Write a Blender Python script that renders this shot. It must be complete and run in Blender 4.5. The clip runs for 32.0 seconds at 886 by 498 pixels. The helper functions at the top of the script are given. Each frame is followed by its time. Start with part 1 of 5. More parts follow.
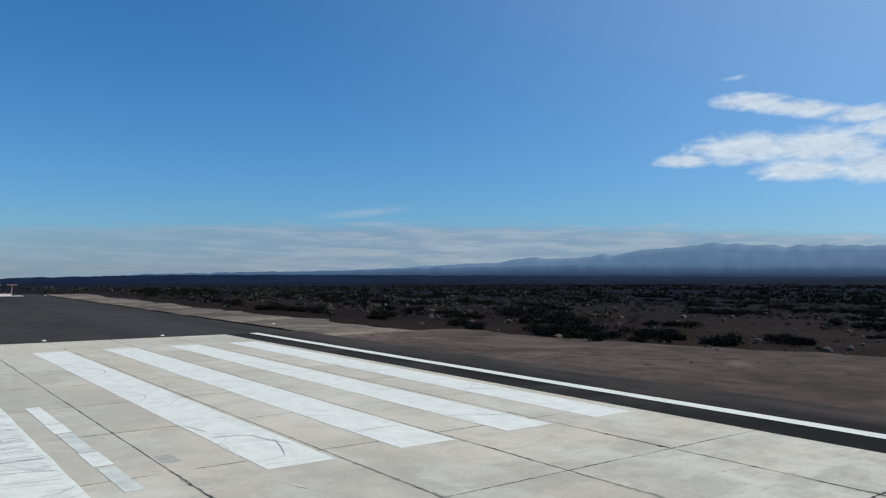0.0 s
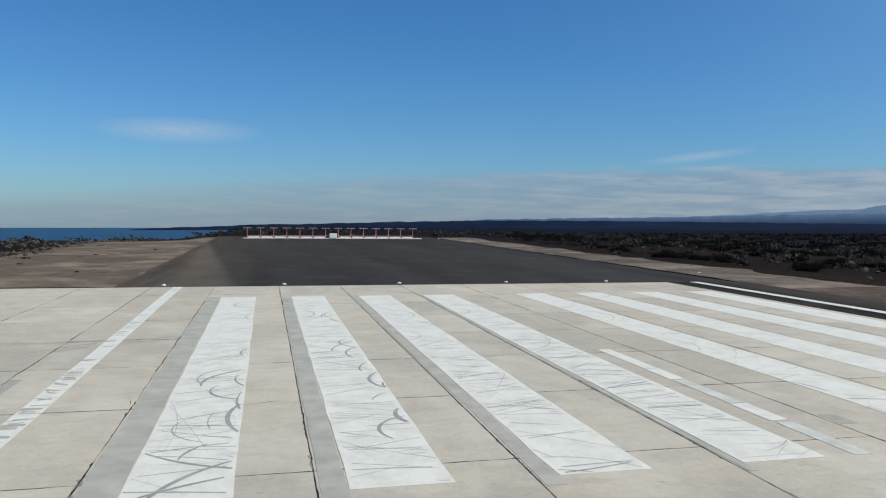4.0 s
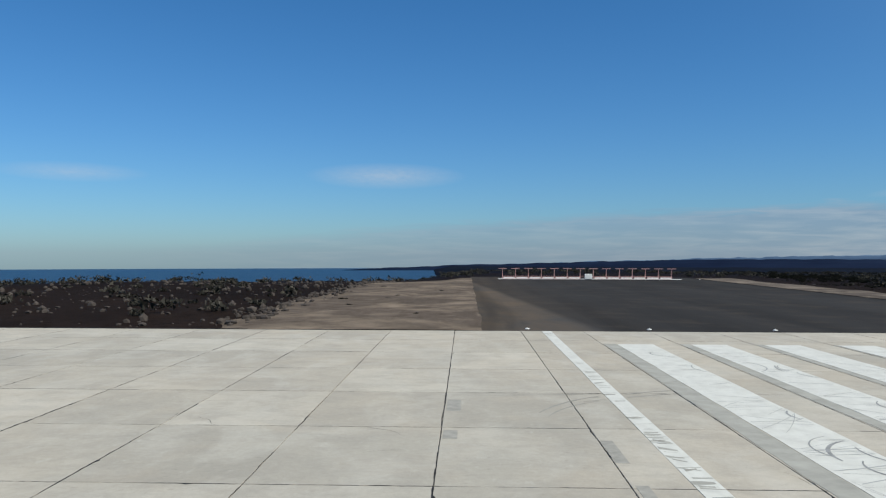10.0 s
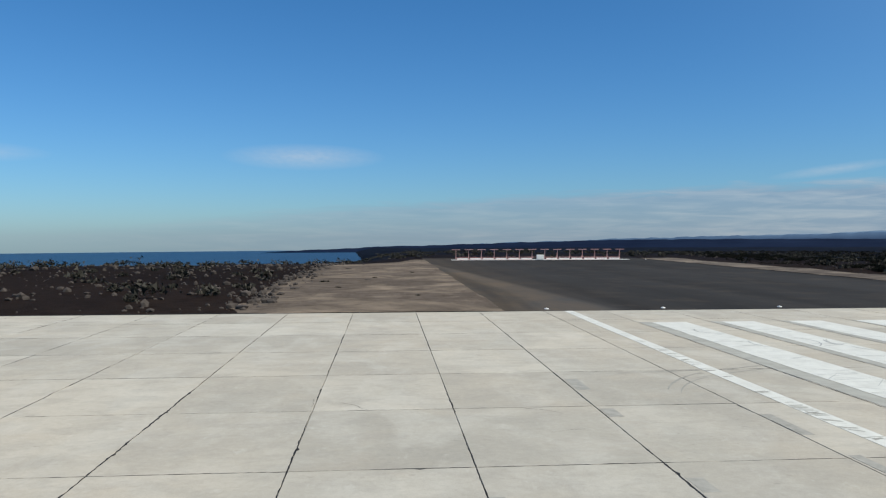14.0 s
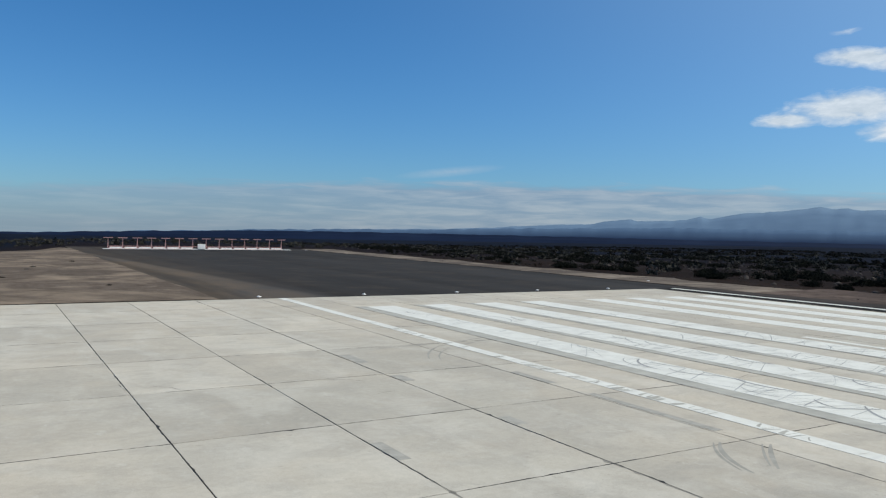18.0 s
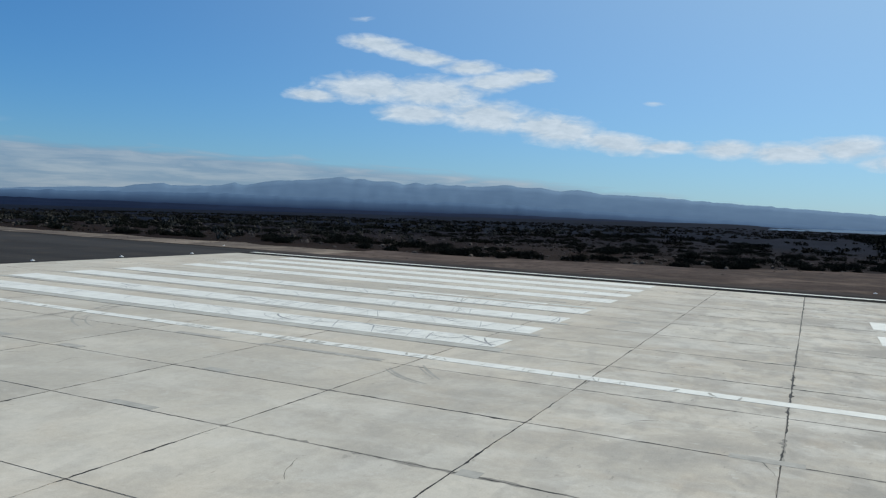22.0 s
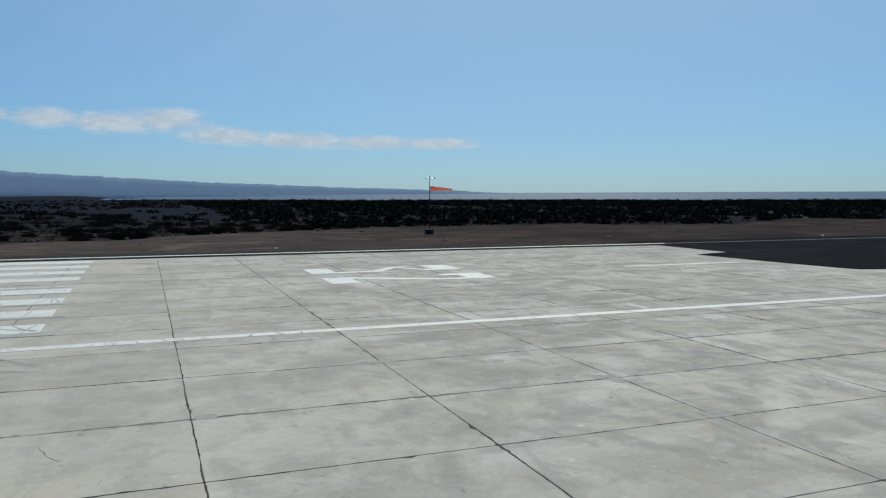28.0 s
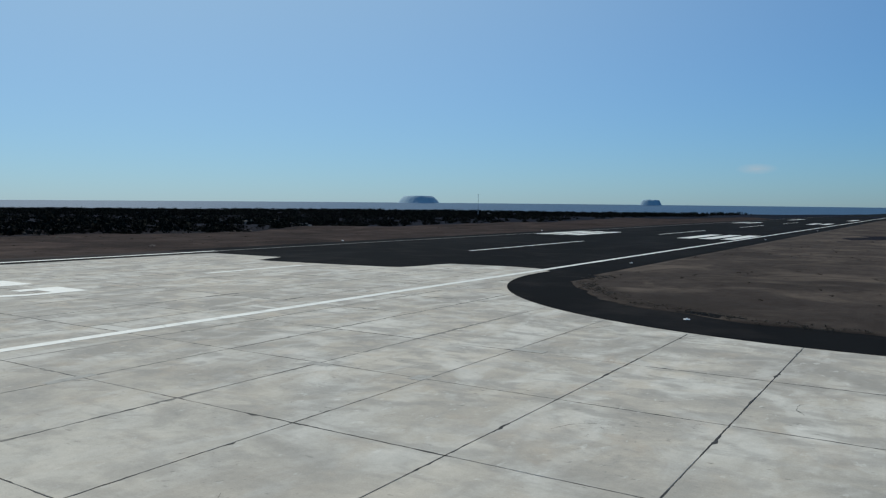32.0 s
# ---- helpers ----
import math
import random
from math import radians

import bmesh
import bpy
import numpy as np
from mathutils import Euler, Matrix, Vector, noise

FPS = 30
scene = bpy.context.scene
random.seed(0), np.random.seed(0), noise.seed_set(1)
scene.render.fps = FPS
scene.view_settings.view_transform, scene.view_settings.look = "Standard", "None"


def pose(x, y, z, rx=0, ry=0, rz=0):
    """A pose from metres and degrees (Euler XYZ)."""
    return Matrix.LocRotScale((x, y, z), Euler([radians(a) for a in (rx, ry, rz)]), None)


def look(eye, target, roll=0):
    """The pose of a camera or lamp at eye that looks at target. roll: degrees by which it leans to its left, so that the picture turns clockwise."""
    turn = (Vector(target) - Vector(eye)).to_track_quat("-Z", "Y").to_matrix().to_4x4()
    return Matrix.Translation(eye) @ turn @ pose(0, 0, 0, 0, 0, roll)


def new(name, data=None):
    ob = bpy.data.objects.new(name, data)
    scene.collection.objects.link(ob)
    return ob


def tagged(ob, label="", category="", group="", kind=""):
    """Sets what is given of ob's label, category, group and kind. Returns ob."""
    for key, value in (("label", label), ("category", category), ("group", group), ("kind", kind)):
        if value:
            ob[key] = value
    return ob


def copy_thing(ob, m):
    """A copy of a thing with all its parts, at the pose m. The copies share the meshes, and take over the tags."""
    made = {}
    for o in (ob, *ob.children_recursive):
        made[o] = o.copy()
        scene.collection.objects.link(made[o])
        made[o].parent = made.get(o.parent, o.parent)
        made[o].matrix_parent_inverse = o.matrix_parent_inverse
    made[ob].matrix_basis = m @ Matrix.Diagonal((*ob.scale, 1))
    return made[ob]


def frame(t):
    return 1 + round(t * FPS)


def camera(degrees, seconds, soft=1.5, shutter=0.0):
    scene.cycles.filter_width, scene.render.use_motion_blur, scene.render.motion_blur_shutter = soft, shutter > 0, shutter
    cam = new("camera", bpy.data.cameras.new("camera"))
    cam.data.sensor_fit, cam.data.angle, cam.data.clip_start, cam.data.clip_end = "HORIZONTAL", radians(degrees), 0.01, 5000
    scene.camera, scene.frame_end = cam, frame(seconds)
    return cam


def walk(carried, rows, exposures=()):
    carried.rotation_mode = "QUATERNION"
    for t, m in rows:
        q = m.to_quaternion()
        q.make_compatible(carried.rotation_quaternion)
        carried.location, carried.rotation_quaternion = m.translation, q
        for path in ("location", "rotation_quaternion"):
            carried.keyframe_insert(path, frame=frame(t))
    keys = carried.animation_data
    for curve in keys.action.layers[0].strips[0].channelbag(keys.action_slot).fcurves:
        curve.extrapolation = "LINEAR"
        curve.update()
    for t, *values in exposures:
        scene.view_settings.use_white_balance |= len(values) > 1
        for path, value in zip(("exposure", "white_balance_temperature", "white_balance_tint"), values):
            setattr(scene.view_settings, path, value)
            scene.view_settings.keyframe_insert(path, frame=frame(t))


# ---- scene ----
# Airport runway end on a dry volcanic island: x across the runway, y along it, the overrun towards +y.
EYE = 4.47
PATH = [
    (0, 11.88, -52.25, -37.05, 1.68, 0.32),
    (0.5, 11.10, -51.56, -35.60, 0.30, 1.09),
    (1, 10.36, -51.00, -34.18, 0.53, 1.39),
    (1.5, 9.55, -50.57, -30.22, 1.02, 1.85),
    (2, 8.72, -50.05, -30.36, -2.78, 2.12),
    (2.5, 7.97, -49.63, -32.28, -3.22, 2.29),
    (3, 7.03, -49.08, -30.39, -2.70, 1.27),
    (3.5, 6.16, -48.61, -21.37, -2.66, -0.04),
    (4, 5.29, -48.31, -12.96, -2.51, 0.62),
    (4.5, 4.57, -47.75, -12.63, -3.44, 1.19),
    (6.5, 1.32, -45.86, -7.01, -3.50, 1.51),
    (7, 0.49, -45.49, -5.19, -2.61, 1.49),
    (7.5, -0.30, -45.25, -2.93, -1.24, 1.45),
    (8, -1.06, -45.04, -1.46, -1.13, 1.99),
    (8.5, -1.88, -44.98, 0.14, -0.99, 1.52),
    (9, -2.75, -44.95, 0.74, -0.78, 1.38),
    (9.5, -3.59, -44.86, 0.96, 0.29, 0.47),
    (10, -4.49, -44.72, 1.69, 0.34, 0.18),
    (10.5, -5.34, -44.56, 2.97, 0.47, 0.93),
    (11, -6.16, -44.48, 3.76, 0.11, 1.61),
    (11.5, -6.96, -44.44, 4.06, -0.15, 0.83),
    (12, -7.72, -44.40, 3.80, -1.13, 2.09),
    (12.5, -8.48, -44.34, 1.67, -1.12, 1.18),
    (13, -9.22, -44.35, -0.29, -1.18, 0.05),
    (13.5, -9.90, -44.45, -2.10, -0.77, 0.34),
    (14, -10.52, -44.59, -4.24, -1.02, -0.12),
    (14.5, -11.23, -44.75, -7.90, -1.00, 0.11),
    (16.5, -13.80, -45.67, -20.01, -2.46, 0.77),
    (17, -14.42, -45.79, -23.46, -2.75, 0.97),
    (17.5, -15.09, -45.92, -26.96, -2.12, 1.22),
    (18, -15.69, -46.02, -30.71, -1.41, 1.38),
    (18.5, -16.29, -46.03, -34.70, -1.76, 1.14),
    (19, -16.93, -46.08, -39.28, -1.84, 1.33),
    (19.5, -17.53, -46.06, -42.43, -2.07, 1.17),
    (20, -18.15, -45.98, -46.23, -2.17, 1.38),
    (20.5, -18.83, -45.95, -50.97, -2.02, 1.55),
    (21, -19.47, -45.80, -55.10, -2.30, 1.57),
    (21.5, -20.09, -45.59, -59.92, -2.25, 1.36),
    (22, -20.67, -45.31, -64.37, -2.87, 2.39),
    (22.5, -21.20, -44.99, -68.12, -2.76, 2.89),
    (23, -21.67, -44.59, -75.32, -3.14, 1.15),
    (23.5, -22.13, -44.11, -78.67, -1.47, 0.19),
    (24, -22.57, -43.63, -82.30, -1.41, -0.67),
    (24.5, -22.98, -43.18, -82.07, -1.72, -1.14),
    (26.5, -24.09, -41.05, -97.36, -3.40, -0.69),
    (27, -24.23, -40.47, -102.80, -4.08, 0.33),
    (27.5, -24.42, -39.82, -107.21, -4.11, 0.40),
    (28, -24.65, -39.18, -111.17, -4.04, 0.11),
    (28.5, -24.74, -38.54, -115.16, -3.52, 0.39),
    (29, -24.75, -37.83, -119.54, -3.36, 0.67),
    (29.5, -24.67, -37.10, -124.15, -3.25, 0.89),
    (30, -24.53, -36.38, -128.96, -3.42, 0.96),
    (30.5, -24.35, -35.69, -132.39, -3.46, 0.12),
    (31, -24.11, -34.87, -136.84, -3.16, 1.10),
    (31.5, -23.76, -34.09, -142.85, -3.12, 0.51),
    (32, -23.35, -33.42, -147.63, -3.15, 0.60),
]
cam = camera(59.7, 32.0, soft=1.2)
walk(cam, [(t, pose(x, y, EYE, 90 + pitch, 0, yaw) @ pose(0, 0, 0, 0, 0, roll)) for t, x, y, yaw, pitch, roll in PATH],
     exposures=[(0.0, -0.17, 6480, 10.5), (4.0, -0.17, 6750, 11), (7.0, -0.25, 6750, 10.5), (9.0, -0.19, 6750, 10.5), (13.0, -0.05, 6800, 10.5), (19.0, -0.16, 6650, 10), (23.0, -0.34, 6430, 8.5), (24.0, -0.43, 6420, 8.5), (28.0, -0.49, 6380, 8.5), (32.0, -0.50, 6360, 8)])

# ---- world and sun ----
SUN_AZ, SUN_EL = 120.0, 49.0      # degrees clockwise from +y, degrees above the horizon
world = bpy.data.worlds.new("world")
scene.world = world
world.use_nodes = True
WT = world.node_tree
WT.nodes.clear()


def wnode(kind, **settings):
    n = WT.nodes.new(kind)
    for k, v in settings.items():
        setattr(n, k, v)
    return n


def wmath(op, a, b=None, c=None, clamp=False):
    n = wnode("ShaderNodeMath", operation=op, use_clamp=clamp)
    for i, s in enumerate((a, b, c)):
        if s is None:
            continue
        if isinstance(s, (int, float)):
            n.inputs[i].default_value = s
        else:
            WT.links.new(s, n.inputs[i])
    return n.outputs[0]


sky = wnode("ShaderNodeTexSky", sky_type="NISHITA", sun_disc=False)
sky.sun_elevation, sky.sun_rotation = radians(SUN_EL), radians(SUN_AZ)
sky.altitude, sky.air_density, sky.dust_density, sky.ozone_density = 20.0, 1.0, 0.4, 4.0
coord = wnode("ShaderNodeTexCoord")
sep = wnode("ShaderNodeSeparateXYZ")
WT.links.new(coord.outputs["Generated"], sep.inputs[0])
AZ = wmath("ADD", wmath("MULTIPLY", wmath("ARCTAN2", sep.outputs[0], sep.outputs[1]), 180 / math.pi), 0.4)     # clockwise from +y
EL = wmath("MULTIPLY", wmath("ARCSINE", sep.outputs[2]), 180 / math.pi)
flat = wnode("ShaderNodeCombineXYZ")
WT.links.new(AZ, flat.inputs[0])
WT.links.new(wmath("MULTIPLY", EL, 2.6), flat.inputs[1])


def wnoise(scale, detail, rough, warp=0.0):
    n = wnode("ShaderNodeTexNoise")
    n.inputs["Scale"].default_value, n.inputs["Detail"].default_value = scale, detail
    n.inputs["Roughness"].default_value, n.inputs["Distortion"].default_value = rough, warp
    WT.links.new(flat.outputs[0], n.inputs["Vector"])
    return n.outputs[0]


def puff(az, el, da, de, lean=0.0, top=1.0):
    """An elliptic patch of cloud in azimuth and elevation, falling to nothing at its rim."""
    a = wmath("SUBTRACT", AZ, az)
    e = wmath("SUBTRACT", wmath("SUBTRACT", EL, el), wmath("MULTIPLY", a, lean))
    a, e = wmath("DIVIDE", a, da), wmath("DIVIDE", e, de)
    d = wmath("SQRT", wmath("ADD", wmath("MULTIPLY", a, a), wmath("MULTIPLY", e, e)))
    return wmath("MULTIPLY", wmath("SUBTRACT", 1.0, d, clamp=True), top)


billow = wnoise(0.5, 6.0, 0.55, 0.5)
fine = wnoise(1.7, 4.0, 0.55, 0.3)
CUMULUS = [(59.3, 11.75, 3.4, 0.8, -0.06), (62.4, 11.05, 4.4, 0.8, -0.12), (66.2, 10.4, 3.0, 0.75, 0.0), (54.8, 7.9, 2.6, 0.7, 0.0), (58.8, 8.6, 5.0, 1.5, 0.02), (63.5, 8.5, 5.5, 1.6, 0.0), (68.2, 9.5, 4.0, 1.0, 0.12), (70.8, 9.95, 2.2, 0.7, 0.0)]
TRAIL = [(62.5, 7.0, 4.5, 1.0, 0.0), (67.5, 7.0, 5.0, 1.7, -0.08), (72.5, 6.2, 5.2, 1.6, -0.14), (77.0, 5.3, 4.4, 1.1, -0.1), (80.5, 5.1, 3.4, 0.6, 0.0), (84.5, 5.0, 3.4, 0.9, 0.0), (88.5, 4.8, 4.6, 0.95, 0.0), (92.0, 5.1, 3.8, 1.1, 0.0),
           (96.0, 4.1, 4.4, 0.9, -0.05), (101.0, 3.85, 5.0, 0.85, 0.0), (106.5, 3.75, 5.0, 0.7, 0.0), (111.0, 3.7, 4.2, 0.55, 0.0), (79.5, 8.15, 1.1, 0.3, 0.0, 0.36), (58.2, 13.4, 1.3, 0.35, 0.0, 0.31)]
cover = None
for row in CUMULUS + TRAIL:
    p = puff(*row)
    cover = p if cover is None else wmath("MAXIMUM", cover, p)
body = wmath("ADD", wmath("MULTIPLY", wmath("SUBTRACT", billow, 0.5), 1.5), wmath("MULTIPLY", wmath("SUBTRACT", fine, 0.5), 0.4))
cumulus = wmath("MULTIPLY", wmath("SUBTRACT", wmath("ADD", wmath("MULTIPLY", cover, 1.75), body), 0.21), 1.1, clamp=True)
cumulus = wmath("MULTIPLY", cumulus, wmath("MULTIPLY", cover, 6.5, clamp=True))
cumulus = wmath("MULTIPLY", cumulus, 0.93)
# the long low bank of cloud over the sea and the hills
low = wnode("ShaderNodeCombineXYZ")
WT.links.new(wmath("MULTIPLY", AZ, 0.10), low.inputs[0])
WT.links.new(wmath("MULTIPLY", EL, 0.85), low.inputs[1])
bank_noise = wnode("ShaderNodeTexNoise")
bank_noise.inputs["Scale"].default_value, bank_noise.inputs["Detail"].default_value = 2.2, 7.0
bank_noise.inputs["Roughness"].default_value, bank_noise.inputs["Distortion"].default_value = 0.58, 0.4
WT.links.new(low.outputs[0], bank_noise.inputs["Vector"])
reach = wmath("SUBTRACT", 1.0, wmath("POWER", wmath("DIVIDE", wmath("ABSOLUTE", wmath("SUBTRACT", AZ, 36.0)), 62.0), 2.0), clamp=True)
top = wmath("ADD", wmath("MULTIPLY", reach, 3.7), wmath("MULTIPLY", wmath("SUBTRACT", bank_noise.outputs[0], 0.5), 1.5))
bank = wmath("MULTIPLY", wmath("DIVIDE", wmath("SUBTRACT", top, EL), 0.7, clamp=True), wmath("MULTIPLY", reach, 1.6, clamp=True))
bank = wmath("MULTIPLY", bank, wmath("ADD", 0.40, wmath("MULTIPLY", wmath("DIVIDE", wmath("ADD", AZ, 4.0), 40.0, clamp=True), 0.34)))
# thin veils
veil = wmath("MAXIMUM", puff(-5.5, 5.7, 6.0, 1.0, 0.0, 0.42), puff(-27.0, 5.4, 5.0, 0.7, 0.0, 0.3))
veil = wmath("MAXIMUM", veil, puff(31.5, 4.3, 4.2, 0.4, 0.11, 0.32))
veil = wmath("MAXIMUM", veil, puff(170.0, 2.8, 1.4, 0.4, 0.0, 0.6))
veil = wmath("MULTIPLY", veil, wmath("ADD", wmath("MULTIPLY", fine, 0.9), 0.45))


def blend(fac, a, b, kind="MIX"):
    n = wnode("ShaderNodeMixRGB", blend_type=kind)
    for i, v in enumerate((fac, a, b)):
        if isinstance(v, (int, float)):
            n.inputs[i].default_value = v
        elif isinstance(v, tuple):
            n.inputs[i].default_value = (*v, 1)
        else:
            WT.links.new(v, n.inputs[i])
    return n.outputs[0]


# clear dry air: deep blue above, paler towards the horizon
rise = wmath("POWER", wmath("DIVIDE", wmath("MAXIMUM", EL, 0.0), 26.0, clamp=True), 0.55)
air = blend(1.0, sky.outputs[0], blend(rise, (0.57, 0.84, 1.18), (0.28, 0.82, 1.20)), "MULTIPLY")
# forward scatter of the salt haze on the sun's side
facing = wnode("ShaderNodeVectorMath", operation="DOT_PRODUCT")
WT.links.new(coord.outputs["Generated"], facing.inputs[0])
facing.inputs[1].default_value = (math.sin(radians(SUN_AZ)) * math.cos(radians(SUN_EL)), math.cos(radians(SUN_AZ)) * math.cos(radians(SUN_EL)), math.sin(radians(SUN_EL)))
haze = wmath("POWER", wmath("MAXIMUM", facing.outputs["Value"], 0.0), 2.2)
air = blend(wmath("MULTIPLY", haze, 0.92), air, (6.0, 8.1, 9.5))
inland = wmath("DIVIDE", wmath("SUBTRACT", AZ, 12.0), 22.0, clamp=True)
crown = blend(inland, (3.8, 4.5, 5.6), (4.8, 5.4, 6.2))
grey = blend(wmath("MULTIPLY", wmath("SUBTRACT", bank_noise.outputs[0], 0.4), 3.0, clamp=True), (2.55, 3.5, 4.95), crown)
# thin dark layers in the bank over the sea
layer = wnode("ShaderNodeCombineXYZ")
WT.links.new(wmath("MULTIPLY", AZ, 0.05), layer.inputs[0])
WT.links.new(wmath("MULTIPLY", EL, 1.1), layer.inputs[1])
layers = wnode("ShaderNodeTexNoise")
layers.inputs["Scale"].default_value, layers.inputs["Detail"].default_value = 1.6, 4.0
WT.links.new(layer.outputs[0], layers.inputs["Vector"])
thin = wmath("MULTIPLY", wmath("SUBTRACT", layers.outputs[0], 0.50), 8.0, clamp=True)
thin = wmath("MULTIPLY", thin, wmath("SUBTRACT", 0.85, inland, clamp=True))
grey = blend(thin, grey, (2.35, 3.3, 4.7))
lit = wmath("ADD", wmath("MULTIPLY", wmath("SUBTRACT", billow, 0.35), 2.2), wmath("MULTIPLY", wmath("SUBTRACT", fine, 0.5), 1.0), clamp=True)
white = blend(lit, (6.0, 7.1, 8.2), (8.0, 9.0, 10.0))
dome = blend(bank, air, grey)
dome = blend(veil, dome, (6.2, 6.8, 7.4))
dome = blend(cumulus, dome, white)
back = wnode("ShaderNodeBackground")
back.inputs["Strength"].default_value = 0.1
WT.links.new(dome, back.inputs["Color"])
out = wnode("ShaderNodeOutputWorld")
WT.links.new(back.outputs[0], out.inputs[0])

sun = new("sun", bpy.data.lights.new("sun", "SUN"))
sun.data.energy, sun.data.angle, sun.data.color = 4.7, radians(0.53), (1.0, 0.955, 0.86)
to_sun = Vector((math.sin(radians(SUN_AZ)) * math.cos(radians(SUN_EL)), math.cos(radians(SUN_AZ)) * math.cos(radians(SUN_EL)), math.sin(radians(SUN_EL))))
sun.matrix_world = look(to_sun * 300, (0, 0, 0))


# ---- materials ----
class Surface:
    """A node material on one Principled shader, with helpers for noise in world metres."""

    def __init__(self, name, rough=0.8, metal=0.0, spec=0.35):
        self.m = bpy.data.materials.new(name)
        self.m.use_nodes = True
        self.t = self.m.node_tree
        self.b = self.t.nodes["Principled BSDF"]
        self.b.inputs["Roughness"].default_value = rough
        self.b.inputs["Metallic"].default_value = metal
        self.b.inputs["Specular IOR Level"].default_value = spec
        self.place = self.t.nodes.new("ShaderNodeNewGeometry").outputs["Position"]

    def scaled(self, sx=1.0, sy=1.0, sz=1.0):
        n = self.t.nodes.new("ShaderNodeMapping")
        n.inputs["Scale"].default_value = (sx, sy, sz)
        self.t.links.new(self.place, n.inputs["Vector"])
        return n.outputs[0]

    def noise(self, scale, detail=5.0, rough=0.55, where=None, warp=0.0):
        n = self.t.nodes.new("ShaderNodeTexNoise")
        n.inputs["Scale"].default_value, n.inputs["Detail"].default_value = scale, detail
        n.inputs["Roughness"].default_value, n.inputs["Distortion"].default_value = rough, warp
        self.t.links.new(where or self.place, n.inputs["Vector"])
        return n.outputs[0]

    def ramp(self, value, stops):
        n = self.t.nodes.new("ShaderNodeValToRGB")
        e = n.color_ramp.elements
        e[0].position, e[0].color = stops[0][0], (*stops[0][1], 1)
        e[1].position, e[1].color = stops[-1][0], (*stops[-1][1], 1)
        for p, c in stops[1:-1]:
            e.new(p).color = (*c, 1)
        self.t.links.new(value, n.inputs[0])
        return n.outputs[0]

    def grey(self, value, low, high, a=0.0, b=1.0):
        return self.ramp(value, [(low, (a, a, a)), (high, (b, b, b))])

    def mix(self, fac, a, b, kind="MIX"):
        n = self.t.nodes.new("ShaderNodeMixRGB")
        n.blend_type = kind
        for i, s in enumerate((fac, a, b)):
            if isinstance(s, (int, float)):
                n.inputs[i].default_value = s
            elif isinstance(s, tuple):
                n.inputs[i].default_value = (*s, 1)
            else:
                self.t.links.new(s, n.inputs[i])
        return n.outputs[0]

    def random(self):
        return self.t.nodes.new("ShaderNodeObjectInfo").outputs["Random"]

    def island(self):
        return self.t.nodes.new("ShaderNodeNewGeometry").outputs["Random Per Island"]

    def colour(self, c):
        if isinstance(c, tuple):
            self.b.inputs["Base Color"].default_value = (*c, 1)
        else:
            self.t.links.new(c, self.b.inputs["Base Color"])
        return self

    def bump(self, height, strength=0.3, distance=0.01):
        n = self.t.nodes.new("ShaderNodeBump")
        n.inputs["Strength"].default_value, n.inputs["Distance"].default_value = strength, distance
        self.t.links.new(height, n.inputs["Height"])
        self.t.links.new(n.outputs[0], self.b.inputs["Normal"])
        return self


